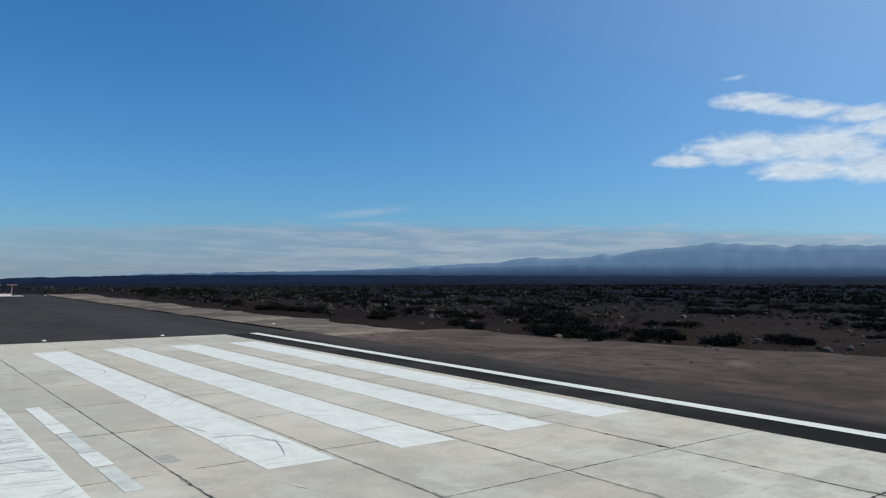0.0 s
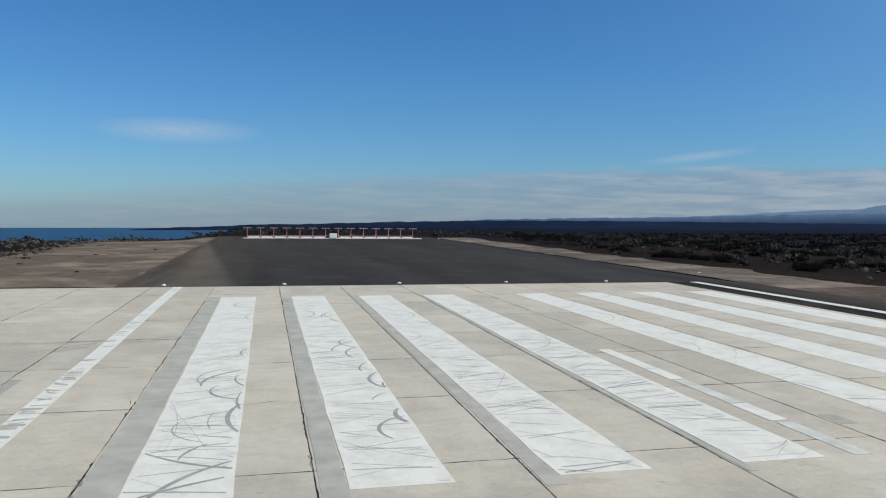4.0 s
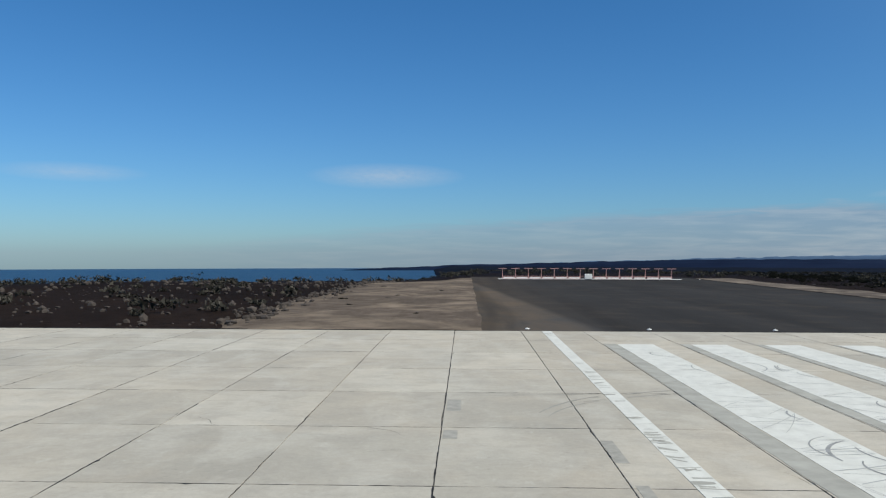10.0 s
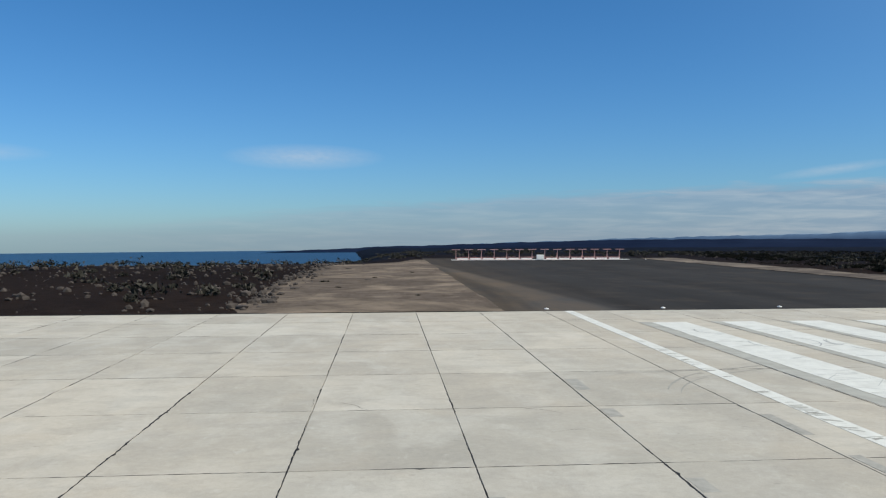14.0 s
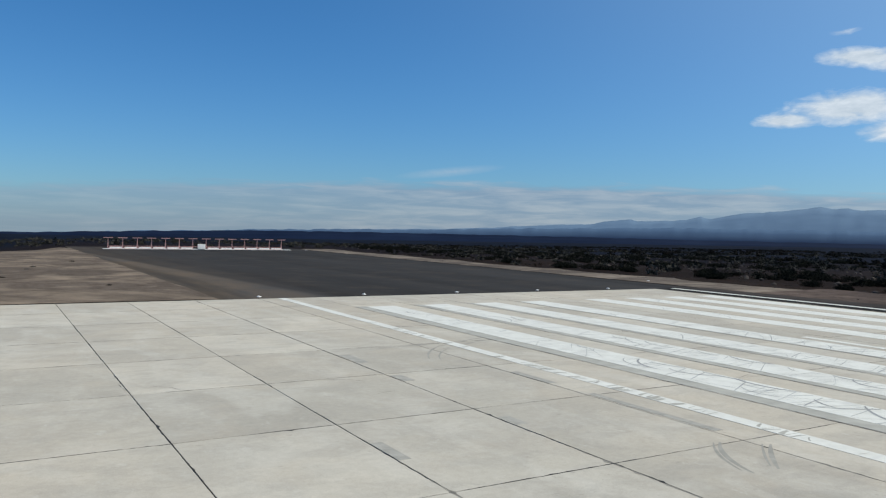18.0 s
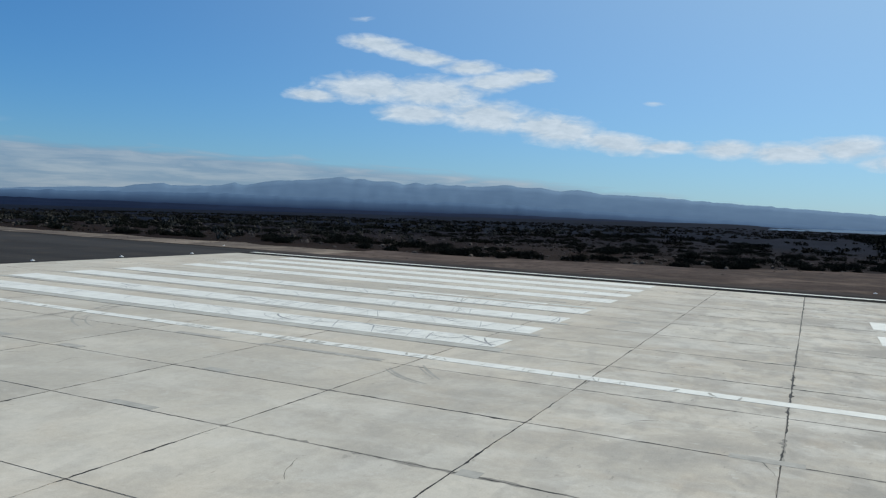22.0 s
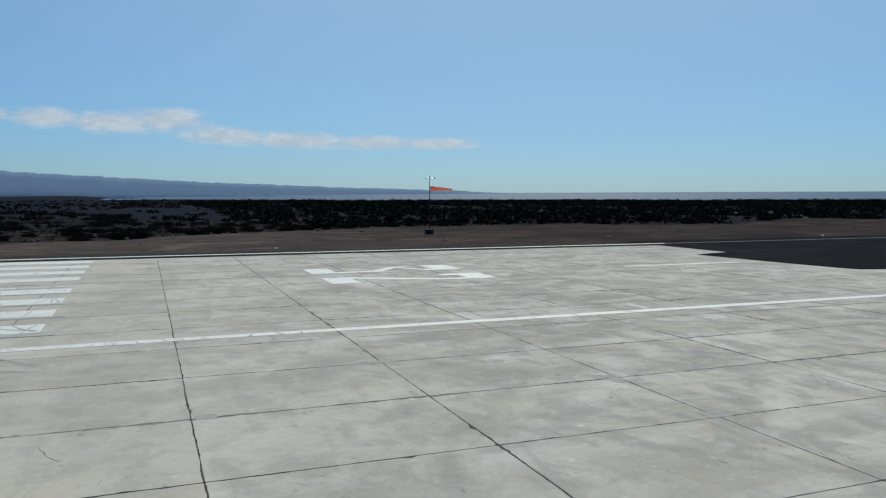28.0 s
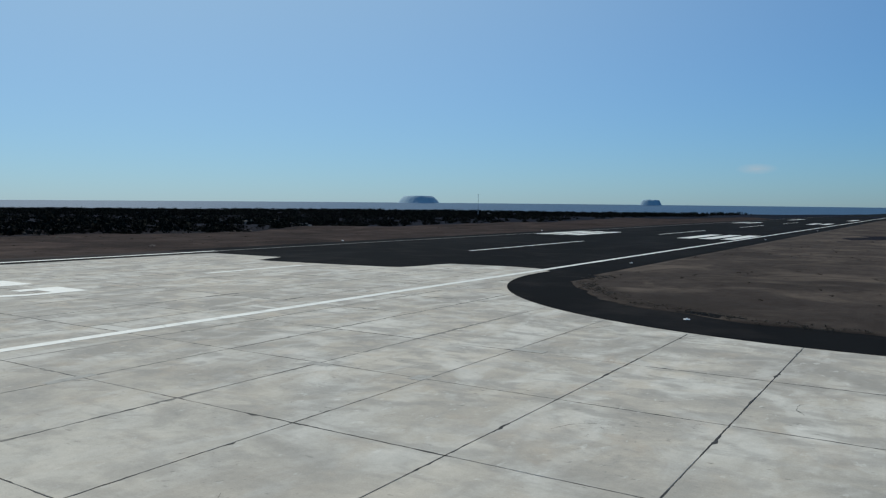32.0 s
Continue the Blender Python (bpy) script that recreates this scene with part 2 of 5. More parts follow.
def concrete_surface():
    s = Surface("concrete", 0.92, 0, 0.15)
    each = s.ramp(s.random(), [(0.0, (0.328, 0.312, 0.270)), (0.5, (0.392, 0.372, 0.321)), (1.0, (0.457, 0.434, 0.376))])
    # the turning area south of the threshold is the dirtier part
    parts = s.t.nodes.new("ShaderNodeSeparateXYZ")
    s.t.links.new(s.place, parts.inputs[0])
    span = s.t.nodes.new("ShaderNodeMapRange")
    for key, value in (("From Min", -34.0), ("From Max", -50.0), ("To Min", 0.36), ("To Max", 1.05)):
        span.inputs[key].default_value = value
    s.t.links.new(parts.outputs[1], span.inputs["Value"])

    def worn(value, low, high, most):
        return s.mix(1.0, s.grey(value, low, high, 0.0, most), span.outputs[0], "MULTIPLY")

    tone = s.noise(0.07, 5, 0.55, None, 0.6)
    c = s.mix(s.grey(tone, 0.36, 0.60, 0.1, 0.7), each, (0.435, 0.388, 0.316))
    blot = s.noise(0.22, 6, 0.58, None, 0.8)
    c = s.mix(worn(blot, 0.42, 0.62, 1.0), c, (0.276, 0.260, 0.228))
    pale = s.noise(0.36, 5, 0.55, s.scaled(1.4, 0.7, 1), 0.6)
    c = s.mix(worn(pale, 0.48, 0.64, 0.85), c, (0.490, 0.474, 0.424))
    warm = s.noise(0.5, 6, 0.6, None, 0.6)
    c = s.mix(worn(warm, 0.54, 0.70, 0.6), c, (0.385, 0.33, 0.26))
    streak = s.noise(1.0, 4, 0.55, s.scaled(1.2, 0.4, 1), 0.6)
    c = s.mix(worn(streak, 0.50, 0.70, 0.35), c, (0.262, 0.252, 0.226))
    cloudy = s.noise(1.1, 5, 0.55, s.scaled(0.7, 1.2, 1), 0.5)
    c = s.mix(worn(cloudy, 0.47, 0.62, 0.7), c, (0.270, 0.258, 0.230))
    spots = s.noise(3.6, 4, 0.6, s.scaled(0.6, 1.4, 1))
    c = s.mix(worn(spots, 0.65, 0.72, 0.75), c, (0.15, 0.145, 0.13))
    chips = s.noise(2.3, 6, 0.7, s.scaled(1.3, 0.7, 1), 0.2)
    c = s.mix(worn(chips, 0.60, 0.70, 0.6), c, (0.56, 0.55, 0.50))
    scrape = s.noise(0.6, 5, 0.55, s.scaled(1.1, 0.75, 1), 0.9)
    c = s.mix(worn(scrape, 0.52, 0.70, 0.45), c, (0.524, 0.510, 0.464))
    scab = s.noise(5.5, 5, 0.7, None, 0.5)
    field = s.noise(0.30, 3, 0.5)
    c = s.mix(s.mix(1.0, worn(scab, 0.60, 0.68, 0.9), s.grey(field, 0.52, 0.62, 0.0, 1.0), "MULTIPLY"), c, (0.20, 0.19, 0.17))
    grit = s.noise(34, 3, 0.7)
    c = s.mix(0.2, c, s.grey(grit, 0.3, 0.7, 0.3, 0.75), "OVERLAY")
    mid = s.noise(6.0, 6, 0.72)
    c = s.mix(0.16, c, s.grey(mid, 0.32, 0.68, 0.3, 0.72), "OVERLAY")
    return s.colour(c).bump(grit, 0.25, 0.004).m


def asphalt_surface(name="asphalt", dusty=0.0, fresh=1.0, drift=()):
    s = Surface(name, 1.0, 0, 0.02)
    wide = s.noise(0.09, 6, 0.55, s.scaled(1.0, 0.35, 1), 0.5)
    c = s.ramp(wide, [(0.3, (0.012, 0.012, 0.012)), (0.5, (0.018, 0.018, 0.0175)), (0.7, (0.030, 0.029, 0.028))])
    if dusty:
        blown = s.noise(0.05, 6, 0.6, s.scaled(1.0, 0.3, 1), 0.6)
        c = s.mix(s.grey(blown, 0.30, 0.56, 0.45, dusty), c, (0.076, 0.076, 0.078))
        parts = s.t.nodes.new("ShaderNodeSeparateXYZ")
        s.t.links.new(s.place, parts.inputs[0])
        edge = s.t.nodes.new("ShaderNodeMapRange")
        edge.inputs["From Min"].default_value, edge.inputs["From Max"].default_value = 8.0, -1.5
        s.t.links.new(parts.outputs[0], edge.inputs["Value"])
        silt = s.mix(1.0, edge.outputs[0], s.grey(s.noise(0.12, 7, 0.65, s.scaled(1.0, 0.4, 1), 0.8), 0.30, 0.60), "MULTIPLY")
        c = s.mix(silt, c, (0.112, 0.088, 0.066))
        swept = s.t.nodes.new("ShaderNodeMapping")
        swept.inputs["Rotation"].default_value, swept.inputs["Scale"].default_value = (0, 0, -0.07), (0.30, 0.012, 1.0)
        s.t.links.new(s.place, swept.inputs["Vector"])
        c = s.mix(s.grey(s.noise(1.0, 5, 0.55, swept.outputs[0], 0.25), 0.46, 0.70, 0.0, 0.4), c, (0.020, 0.0195, 0.020))
        slant = s.t.nodes.new("ShaderNodeVectorMath")
        slant.operation = "DOT_PRODUCT"
        slant.inputs[1].default_value = (0.25, 0.0225, 0.0)
        s.t.links.new(s.mix(0.18, s.place, s.noise(0.1, 5, 0.6), "LINEAR_LIGHT"), slant.inputs[0])
        c = s.mix(s.ramp(slant.outputs["Value"], [(0.75, (0, 0, 0)), (0.98, (0.6, 0.6, 0.6))]), c, (0.022, 0.0215, 0.022))
    lane = s.noise(0.32, 5, 0.5, s.scaled(1.0, 0.05, 1), 0.3)
    c = s.mix(s.grey(lane, 0.48, 0.64, 0.0, 0.25 if dusty else 0.7), c, (0.014, 0.0145, 0.015))
    dust = s.noise(0.22, 6, 0.65)
    c = s.mix(s.grey(dust, 0.50, 0.76, 0.0, 0.6), c, (0.070, 0.059, 0.050))
    speck = s.noise(1.3, 6, 0.7)
    c = s.mix(s.grey(speck, 0.58, 0.72, 0.0, 0.3), c, (0.042, 0.040, 0.038))
    grit = s.noise(28, 3, 0.7)
    if drift:                                   # earth blown over one edge
        parts = s.t.nodes.new("ShaderNodeSeparateXYZ")
        s.t.links.new(s.place, parts.inputs[0])
        edge = s.t.nodes.new("ShaderNodeMapRange")
        edge.inputs["From Min"].default_value, edge.inputs["From Max"].default_value = drift
        s.t.links.new(parts.outputs[0], edge.inputs["Value"])
        c = s.mix(s.mix(0.75, edge.outputs[0], s.grey(s.noise(0.5, 7, 0.65, s.scaled(1.0, 0.25, 1), 0.5), 0.36, 0.62), "MULTIPLY"), c, (0.062, 0.053, 0.049))
    if fresh < 1.0:
        c = s.mix(1.0, c, (fresh * 0.94, fresh, fresh * 1.12), "MULTIPLY")
    return s.colour(c).bump(grit, 0.35, 0.006).m


def soil_surface(name="soil", tint=(1, 1, 1)):
    s = Surface(name, 1.0, 0, 0.03)

    def k(r, g, b):
        return (r * tint[0], g * tint[1], b * tint[2])
    wide = s.noise(0.035, 7, 0.6, None, 0.4)
    c = s.ramp(wide, [(0.32, k(0.020, 0.0165, 0.015)), (0.5, k(0.034, 0.028, 0.025)), (0.7, k(0.054, 0.044, 0.038))])
    spot = s.noise(0.7, 6, 0.7)
    c = s.mix(s.grey(spot, 0.46, 0.64, 0.0, 0.75), c, k(0.018, 0.014, 0.0125))
    peb = s.noise(7, 4, 0.75)
    c = s.mix(s.grey(peb, 0.6, 0.72, 0.0, 0.55), c, k(0.085, 0.067, 0.056))
    if name == "soil":
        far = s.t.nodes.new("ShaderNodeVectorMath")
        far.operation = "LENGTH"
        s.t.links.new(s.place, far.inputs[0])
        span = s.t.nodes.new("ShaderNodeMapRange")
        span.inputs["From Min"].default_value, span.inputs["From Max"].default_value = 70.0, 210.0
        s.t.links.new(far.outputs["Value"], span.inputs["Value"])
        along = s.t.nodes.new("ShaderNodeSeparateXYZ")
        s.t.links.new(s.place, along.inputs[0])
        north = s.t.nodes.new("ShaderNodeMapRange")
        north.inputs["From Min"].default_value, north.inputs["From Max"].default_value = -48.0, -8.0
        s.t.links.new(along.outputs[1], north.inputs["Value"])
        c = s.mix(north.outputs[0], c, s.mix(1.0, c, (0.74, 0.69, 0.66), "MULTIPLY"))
        # lava: a dark blue distance tint put into the colour of far ground
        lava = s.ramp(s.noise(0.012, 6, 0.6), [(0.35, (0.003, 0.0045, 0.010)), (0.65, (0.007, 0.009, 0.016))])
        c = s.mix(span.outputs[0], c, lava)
    else:
        track = s.noise(1.0, 6, 0.65, s.scaled(1.6, 0.12, 1), 0.4)
        c = s.mix(s.grey(track, 0.50, 0.70, 0.0, 0.6), c, k(0.022, 0.0175, 0.0155))
        worn = s.noise(0.16, 6, 0.65, None, 0.6)
        c = s.mix(s.grey(worn, 0.48, 0.66, 0.0, 0.75), c, k(0.074, 0.060, 0.050))
        damp = s.noise(0.10, 6, 0.6, None, 0.5)
        c = s.mix(s.grey(damp, 0.48, 0.66, 0.0, 0.6), c, k(0.017, 0.014, 0.0125))
    if name == "graded_earth":                  # darker further down the runway
        parts = s.t.nodes.new("ShaderNodeSeparateXYZ")
        s.t.links.new(s.place, parts.inputs[0])
        span = s.t.nodes.new("ShaderNodeMapRange")
        span.inputs["From Min"].default_value, span.inputs["From Max"].default_value = -36.0, -80.0
        s.t.links.new(parts.outputs[1], span.inputs["Value"])
        c = s.mix(span.outputs[0], c, s.mix(1.0, c, (0.44, 0.40, 0.40), "MULTIPLY"))
    return s.colour(c).bump(peb, 0.6, 0.05).m


def paint_surface():
    s = Surface("white_paint", 0.6, 0, 0.4)
    wear = s.noise(1.6, 8, 0.7, s.scaled(1.0, 0.7, 1))
    c = s.mix(s.grey(wear, 0.36, 0.58, 0.75, 0.0), (0.612, 0.612, 0.562), (0.49, 0.487, 0.442))
    chip = s.noise(9, 6, 0.75)
    c = s.mix(s.grey(chip, 0.62, 0.7, 0.0, 0.8), c, (0.40, 0.395, 0.36))
    smear = s.noise(1.0, 5, 0.6, s.scaled(0.5, 3.2, 1), 0.8)
    c = s.mix(s.grey(smear, 0.60, 0.74, 0.0, 0.5), c, (0.42, 0.42, 0.42))
    return s.colour(c).bump(chip, 0.15, 0.003).m


def plain_surface(name, colour, rough=0.6, metal=0.0, vary=0.25, scale=3.0):
    s = Surface(name, rough, metal)
    n = s.noise(scale, 5, 0.6)
    dark = tuple(v * (1 - vary) for v in colour)
    lite = tuple(min(1, v * (1 + vary * 0.6)) for v in colour)
    return s.colour(s.ramp(n, [(0.3, dark), (0.7, lite)])).m


def leaf_surface(name, stops):
    s = Surface(name, 0.9, 0, 0.02)
    return s.colour(s.ramp(s.island(), stops)).m


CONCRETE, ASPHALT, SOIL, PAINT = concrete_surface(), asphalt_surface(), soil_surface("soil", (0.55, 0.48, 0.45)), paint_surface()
DUSTY = asphalt_surface("dusty_asphalt", 0.85)
SILTED = asphalt_surface("silted_asphalt", 0.0, 1.0, (34.6, 37.6))
FRESH = asphalt_surface("fresh_asphalt", 0.0, 0.42)
VERGE = soil_surface("verge_earth", (1.45, 1.45, 1.42))
TAN = soil_surface("tan_earth", (3.6, 3.55, 3.25))
PALE = soil_surface("pale_earth", (3.3, 3.4, 3.3))
SAND = soil_surface("graded_earth", (1.98, 1.88, 1.86))
SEAL = plain_surface("joint_sealant", (0.016, 0.015, 0.014), 0.8, 0, 0.3, 6)
PATCH = plain_surface("patched_concrete", (0.305, 0.297, 0.266), 0.9, 0, 0.22, 3)
RUBBER = plain_surface("tyre_rubber_mark", (0.32, 0.33, 0.325), 0.8, 0, 0.3, 2)
PINK = plain_surface("faded_red_paint", (0.58, 0.33, 0.31), 0.6, 0, 0.3, 6)
WHITE = plain_surface("white_metal", (0.74, 0.74, 0.72), 0.5, 0, 0.12, 3)
STEEL = plain_surface("galvanised_steel", (0.42, 0.43, 0.44), 0.45, 0.7, 0.2, 5)
DARK = plain_surface("dark_metal", (0.018, 0.017, 0.017), 0.75, 0.0, 0.3, 4)
ORANGE = plain_surface("orange_fabric", (0.94, 0.30, 0.18), 0.7, 0, 0.12, 4)
glow = ORANGE.node_tree.nodes.new("ShaderNodeBsdfTranslucent")
glow.inputs[0].default_value = (1.0, 0.50, 0.38, 1)
both = ORANGE.node_tree.nodes.new("ShaderNodeMixShader")
both.inputs[0].default_value = 0.7
ORANGE.node_tree.links.new(ORANGE.node_tree.nodes["Principled BSDF"].outputs[0], both.inputs[1])
ORANGE.node_tree.links.new(glow.outputs[0], both.inputs[2])
ORANGE.node_tree.links.new(both.outputs[0], ORANGE.node_tree.nodes["Material Output"].inputs[0])
LENS = plain_surface("lamp_glass", (0.72, 0.71, 0.66), 0.6, 0, 0.05, 3)
SCRUB = leaf_surface("dry_scrub", [(0.0, (0.006, 0.006, 0.005)), (0.4, (0.010, 0.0095, 0.008)), (0.85, (0.019, 0.017, 0.0135)), (1.0, (0.040, 0.033, 0.026))])
GREEN = leaf_surface("green_scrub", [(0.0, (0.0055, 0.0065, 0.0055)), (0.6, (0.0105, 0.0118, 0.0092)), (1.0, (0.026, 0.027, 0.020))])
STRAW = leaf_surface("dry_grass", [(0.0, (0.04, 0.034, 0.026)), (0.6, (0.075, 0.066, 0.052)), (1.0, (0.14, 0.125, 0.10))])
DRY = leaf_surface("grey_scrub", [(0.0, (0.018, 0.018, 0.015)), (0.5, (0.034, 0.033, 0.028)), (1.0, (0.085, 0.080, 0.068))])
ROCK = plain_surface("lava_rock", (0.060, 0.050, 0.044), 1.0, 0, 0.5, 1.5)


# ---- building helpers ----
def link_mesh(name, verts, faces, material, parent=None, smooth=False):
    me = bpy.data.meshes.new(name)
    me.from_pydata([tuple(v) for v in verts], [], [tuple(f) for f in faces])
    me.materials.append(material)
    me.update()
    if smooth:
        me.polygons.foreach_set("use_smooth", [True] * len(me.polygons))
    ob = new(name, me)
    ob.parent = parent
    return ob


def part(name, bm, material, parent=None, label="", smooth=False):
    """Link a bmesh as one mesh object under a thing or a part."""
    me = bpy.data.meshes.new(name)
    bmesh.ops.recalc_face_normals(bm, faces=bm.faces[:])
    bm.to_mesh(me)
    bm.free()
    me.materials.append(material)
    if smooth:
        me.polygons.foreach_set("use_smooth", [True] * len(me.polygons))
    ob = new(name, me)
    ob.parent = parent
    return tagged(ob, label)


def empty(name, m=None):
    ob = new(name)
    if m is not None:
        ob.matrix_world = m
    return ob


def add_box(bm, x0, x1, y0, y1, z0, z1, bevel=0.0):
    g = bmesh.ops.create_cube(bm, size=1.0)
    for v in g["verts"]:
        v.co = Vector(((x0 + x1) / 2 + v.co.x * (x1 - x0), (y0 + y1) / 2 + v.co.y * (y1 - y0), (z0 + z1) / 2 + v.co.z * (z1 - z0)))
    if bevel:
        bmesh.ops.bevel(bm, geom=list({e for v in g["verts"] for e in v.link_edges}), offset=bevel, segments=1, affect="EDGES")
    return bm


def add_rod(bm, a, b, r, r2=None, sides=8):
    a, b = Vector(a), Vector(b)
    m = Matrix.Translation((a + b) / 2) @ (b - a).to_track_quat("Z", "Y").to_matrix().to_4x4()
    bmesh.ops.create_cone(bm, cap_ends=True, segments=sides, radius1=r, radius2=r if r2 is None else r2, depth=(b - a).length, matrix=m)
    return bm


def hashed(ix, iy, seed):
    h = np.sin(ix * 127.1 + iy * 311.7 + seed * 74.7) * 43758.5453
    return h - np.floor(h)


def value_noise(x, y, seed=0):
    ix, iy = np.floor(x), np.floor(y)
    fx, fy = x - ix, y - iy
    fx, fy = fx * fx * (3 - 2 * fx), fy * fy * (3 - 2 * fy)
    a, b = hashed(ix, iy, seed), hashed(ix + 1, iy, seed)
    c, d = hashed(ix, iy + 1, seed), hashed(ix + 1, iy + 1, seed)
    return a + (b - a) * fx + (c - a) * fy + (a - b - c + d) * fx * fy


def fbm(x, y, octaves=5, seed=0):
    total, gain = 0.0, 0.5
    for i in range(octaves):
        total = total + gain * value_noise(x * 2 ** i, y * 2 ** i, seed + i)
        gain *= 0.5
    return total


def ease(a, b, v):
    u = np.clip((v - a) / (b - a), 0, 1)
    return u * u * (3 - 2 * u)


# ---- the lie of the land ----
SEA = -8.5


def runway_z(y):
    """The runway rises very slightly beyond its first hundred metres."""
    return 0.001 * np.clip(-82.5 - np.asarray(y, float), 0.0, 500.0)


def land_z(x, y):
    x, y = np.asarray(x, float), np.asarray(y, float)
    r = np.hypot(x - 5, y + 40)
    az = np.degrees(np.arctan2(x - 5, y + 40))
    paved = np.maximum(np.maximum(-46 - x, x - 41), np.maximum(y - 106, -3000.0 - y))       # how far outside the paved strip
    paved = np.maximum(paved, np.where((y < -70), -6.5 - x, -999))
    out = ease(0.0, 9.0, paved)
    z = runway_z(y) - 0.10 + 0.07 * out
    z = z - 0.018 * np.clip(x - 46, 0, 60) - 0.0015 * np.clip(x - 106, 0, 900) * ease(70, 100, az)
    z = z + out * (fbm(x / 9, y / 9, 4, 3) - 0.47) * 0.7 + out * ease(60, 200, r) * (fbm(x / 55, y / 55, 4, 9) - 0.47) * 3.0
    # towards both coasts the land drops to the sea
    west = ease(1, 9, -az) * ease(-75, -65, az)
    east = ease(84, 100, az)
    coast_w = 420 + 160 * fbm(az / 9, az * 0 + 2, 3, 21)
    coast_e = 900 + 350 * fbm(az / 12, az * 0 + 7, 3, 22)
    z = z + west * (-ease(0.45, 1.25, r / coast_w) * 5 - ease(0.95, 1.1, r / coast_w) * 40) + east * (-ease(0.9, 1.05, r / coast_e) * 60)
    z = z - west * 0.033 * np.maximum(0.0, r - 115)
    # inland it rises a little to the horizon, and north of the overrun it falls away
    z = z + (1 - np.maximum(west, east)) * ease(700, 4200, r) * 4.0
    z = z - 0.0148 * np.maximum(0.0, y + 40) * ease(150, 420, r)
    return z


def build_ground():
    rings = np.concatenate([np.arange(0, 40, 4.0), np.arange(40, 120, 2.5), np.geomspace(120, 4850, 90)])
    n = 288
    ang = np.linspace(0, 2 * math.pi, n, endpoint=False)
    R, A = np.meshgrid(rings, ang, indexing="ij")
    X, Y = 5 + R * np.sin(A), -40 + R * np.cos(A)
    Z = land_z(X, Y)
    verts = np.stack([X, Y, Z], -1).reshape(-1, 3)
    faces = []
    for i in range(len(rings) - 1):
        for j in range(n):
            k = (j + 1) % n
            faces.append((i * n + j, (i + 1) * n + j, (i + 1) * n + k, i * n + k))
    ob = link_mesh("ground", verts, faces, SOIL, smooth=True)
    return tagged(ob, "dry brown volcanic soil with stones and sparse scrub", "ground", kind="structure")


build_ground()


def water_surface():
    s = Surface("sea_water", 0.38, 0, 0.13)
    wide = s.noise(0.006, 5, 0.6, s.scaled(1, 1, 1))
    s.colour(s.ramp(wide, [(0.35, (0.006, 0.026, 0.062)), (0.65, (0.009, 0.036, 0.080))]))
    return s.bump(s.noise(0.12, 6, 0.65), 0.8, 1.2).m


def sea_z(r, az):
    """The pad lies slightly tilted, so the level sea falls away towards +y and stands higher towards -y."""
    rise = math.tan(radians(-0.427 - 0.634 * math.cos(az) + 0.297 * math.sin(az))) + (EYE - SEA) / 4950
    return SEA + (rise * r if rise < 0 else rise * max(0.0, r - 1600) * 4950 / 3350)


def build_sea():
    n, rings = 96, [250, 400, 600, 900, 1250, 1600, 2200, 3000, 4000, 4950]
    verts = [(5, -40, SEA)]
    for r in rings:
        for i in range(n):
            a = 2 * math.pi * i / n
            verts.append((5 + r * math.sin(a), -40 + r * math.cos(a), sea_z(r, a)))
    faces = [(0, 1 + (i + 1) % n, 1 + i) for i in range(n)]
    for k in range(len(rings) - 1):
        for i in range(n):
            j = (i + 1) % n
            faces.append((1 + k * n + i, 1 + k * n + j, 1 + (k + 1) * n + j, 1 + (k + 1) * n + i))
    ob = link_mesh("water", verts, faces, water_surface(), smooth=True)
    return tagged(ob, "deep blue sea with small waves out to the horizon", "sea", kind="structure")


build_sea()


# ---- paved surfaces ----
COLS = [-42.4, -38.7, -34.95, -31.2, -27.45, -23.7, -19.95, -16.1, -12.4, -8.8, -5.1, -1.3, 2.3, 6.1, 9.8, 13.6, 17.5, 21.2, 24.75, 28.5, 32.4]
ROWS = [-45.0 + 5.04 * j for j in range(-7, 9)] + [0.15]
ROWS[0], ROWS[4], ROWS[5], ROWS[6] = -81.8, -59.85, -54.85, -49.92
EDGE_X = 32.4
ISLE = (-22.0, -82.0)          # centre of the rounded corner between pad and runway


def strip(name, x0, x1, ys, lift, material, depth=0.12):
    """A paved sheet between x0 and x1 that follows the runway's fall, with thickness."""
    verts, faces = [], []
    for y in ys:
        z = float(runway_z(y)) + lift
        verts += [(x0, y, z), (x1, y, z), (x1, y, z - depth), (x0, y, z - depth)]
    for i in range(len(ys) - 1):
        a, b = 4 * i, 4 * i + 4
        for j in range(4):
            k = (j + 1) % 4
            faces.append((a + j, b + j, b + k, a + k))
    faces += [(0, 1, 2, 3), tuple(4 * (len(ys) - 1) + j for j in (3, 2, 1, 0))]
    bm = bmesh.new()
    vs = [bm.verts.new(v) for v in verts]
    for f in faces:
        bm.faces.new([vs[i] for i in f])
    return part(name, bm, material)


tagged(strip("overrun", -3.6, 37.6, [0.35, 40, 80, 105], -0.02, DUSTY), "dark worn asphalt overrun beyond the runway end", "tarmac", kind="structure")
tagged(strip("runway_shoulder", 32.44, 38.4, [-81.8, -40, 0.30], -0.012, SILTED), "dark asphalt shoulder along the concrete", "tarmac", kind="structure")
tagged(strip("runway", -4.4, 38.4, [-81.85, -95, -120, -200, -400, -900, -1700], -0.006, FRESH), "dark asphalt runway running into the distance", "runway", kind="structure")


tagged(strip("pad_edge_seam", -42.4, -3.65, [0.18, 0.95], -0.03, ASPHALT), "narrow dark asphalt seam along the end of the pad", "tarmac", kind="structure")


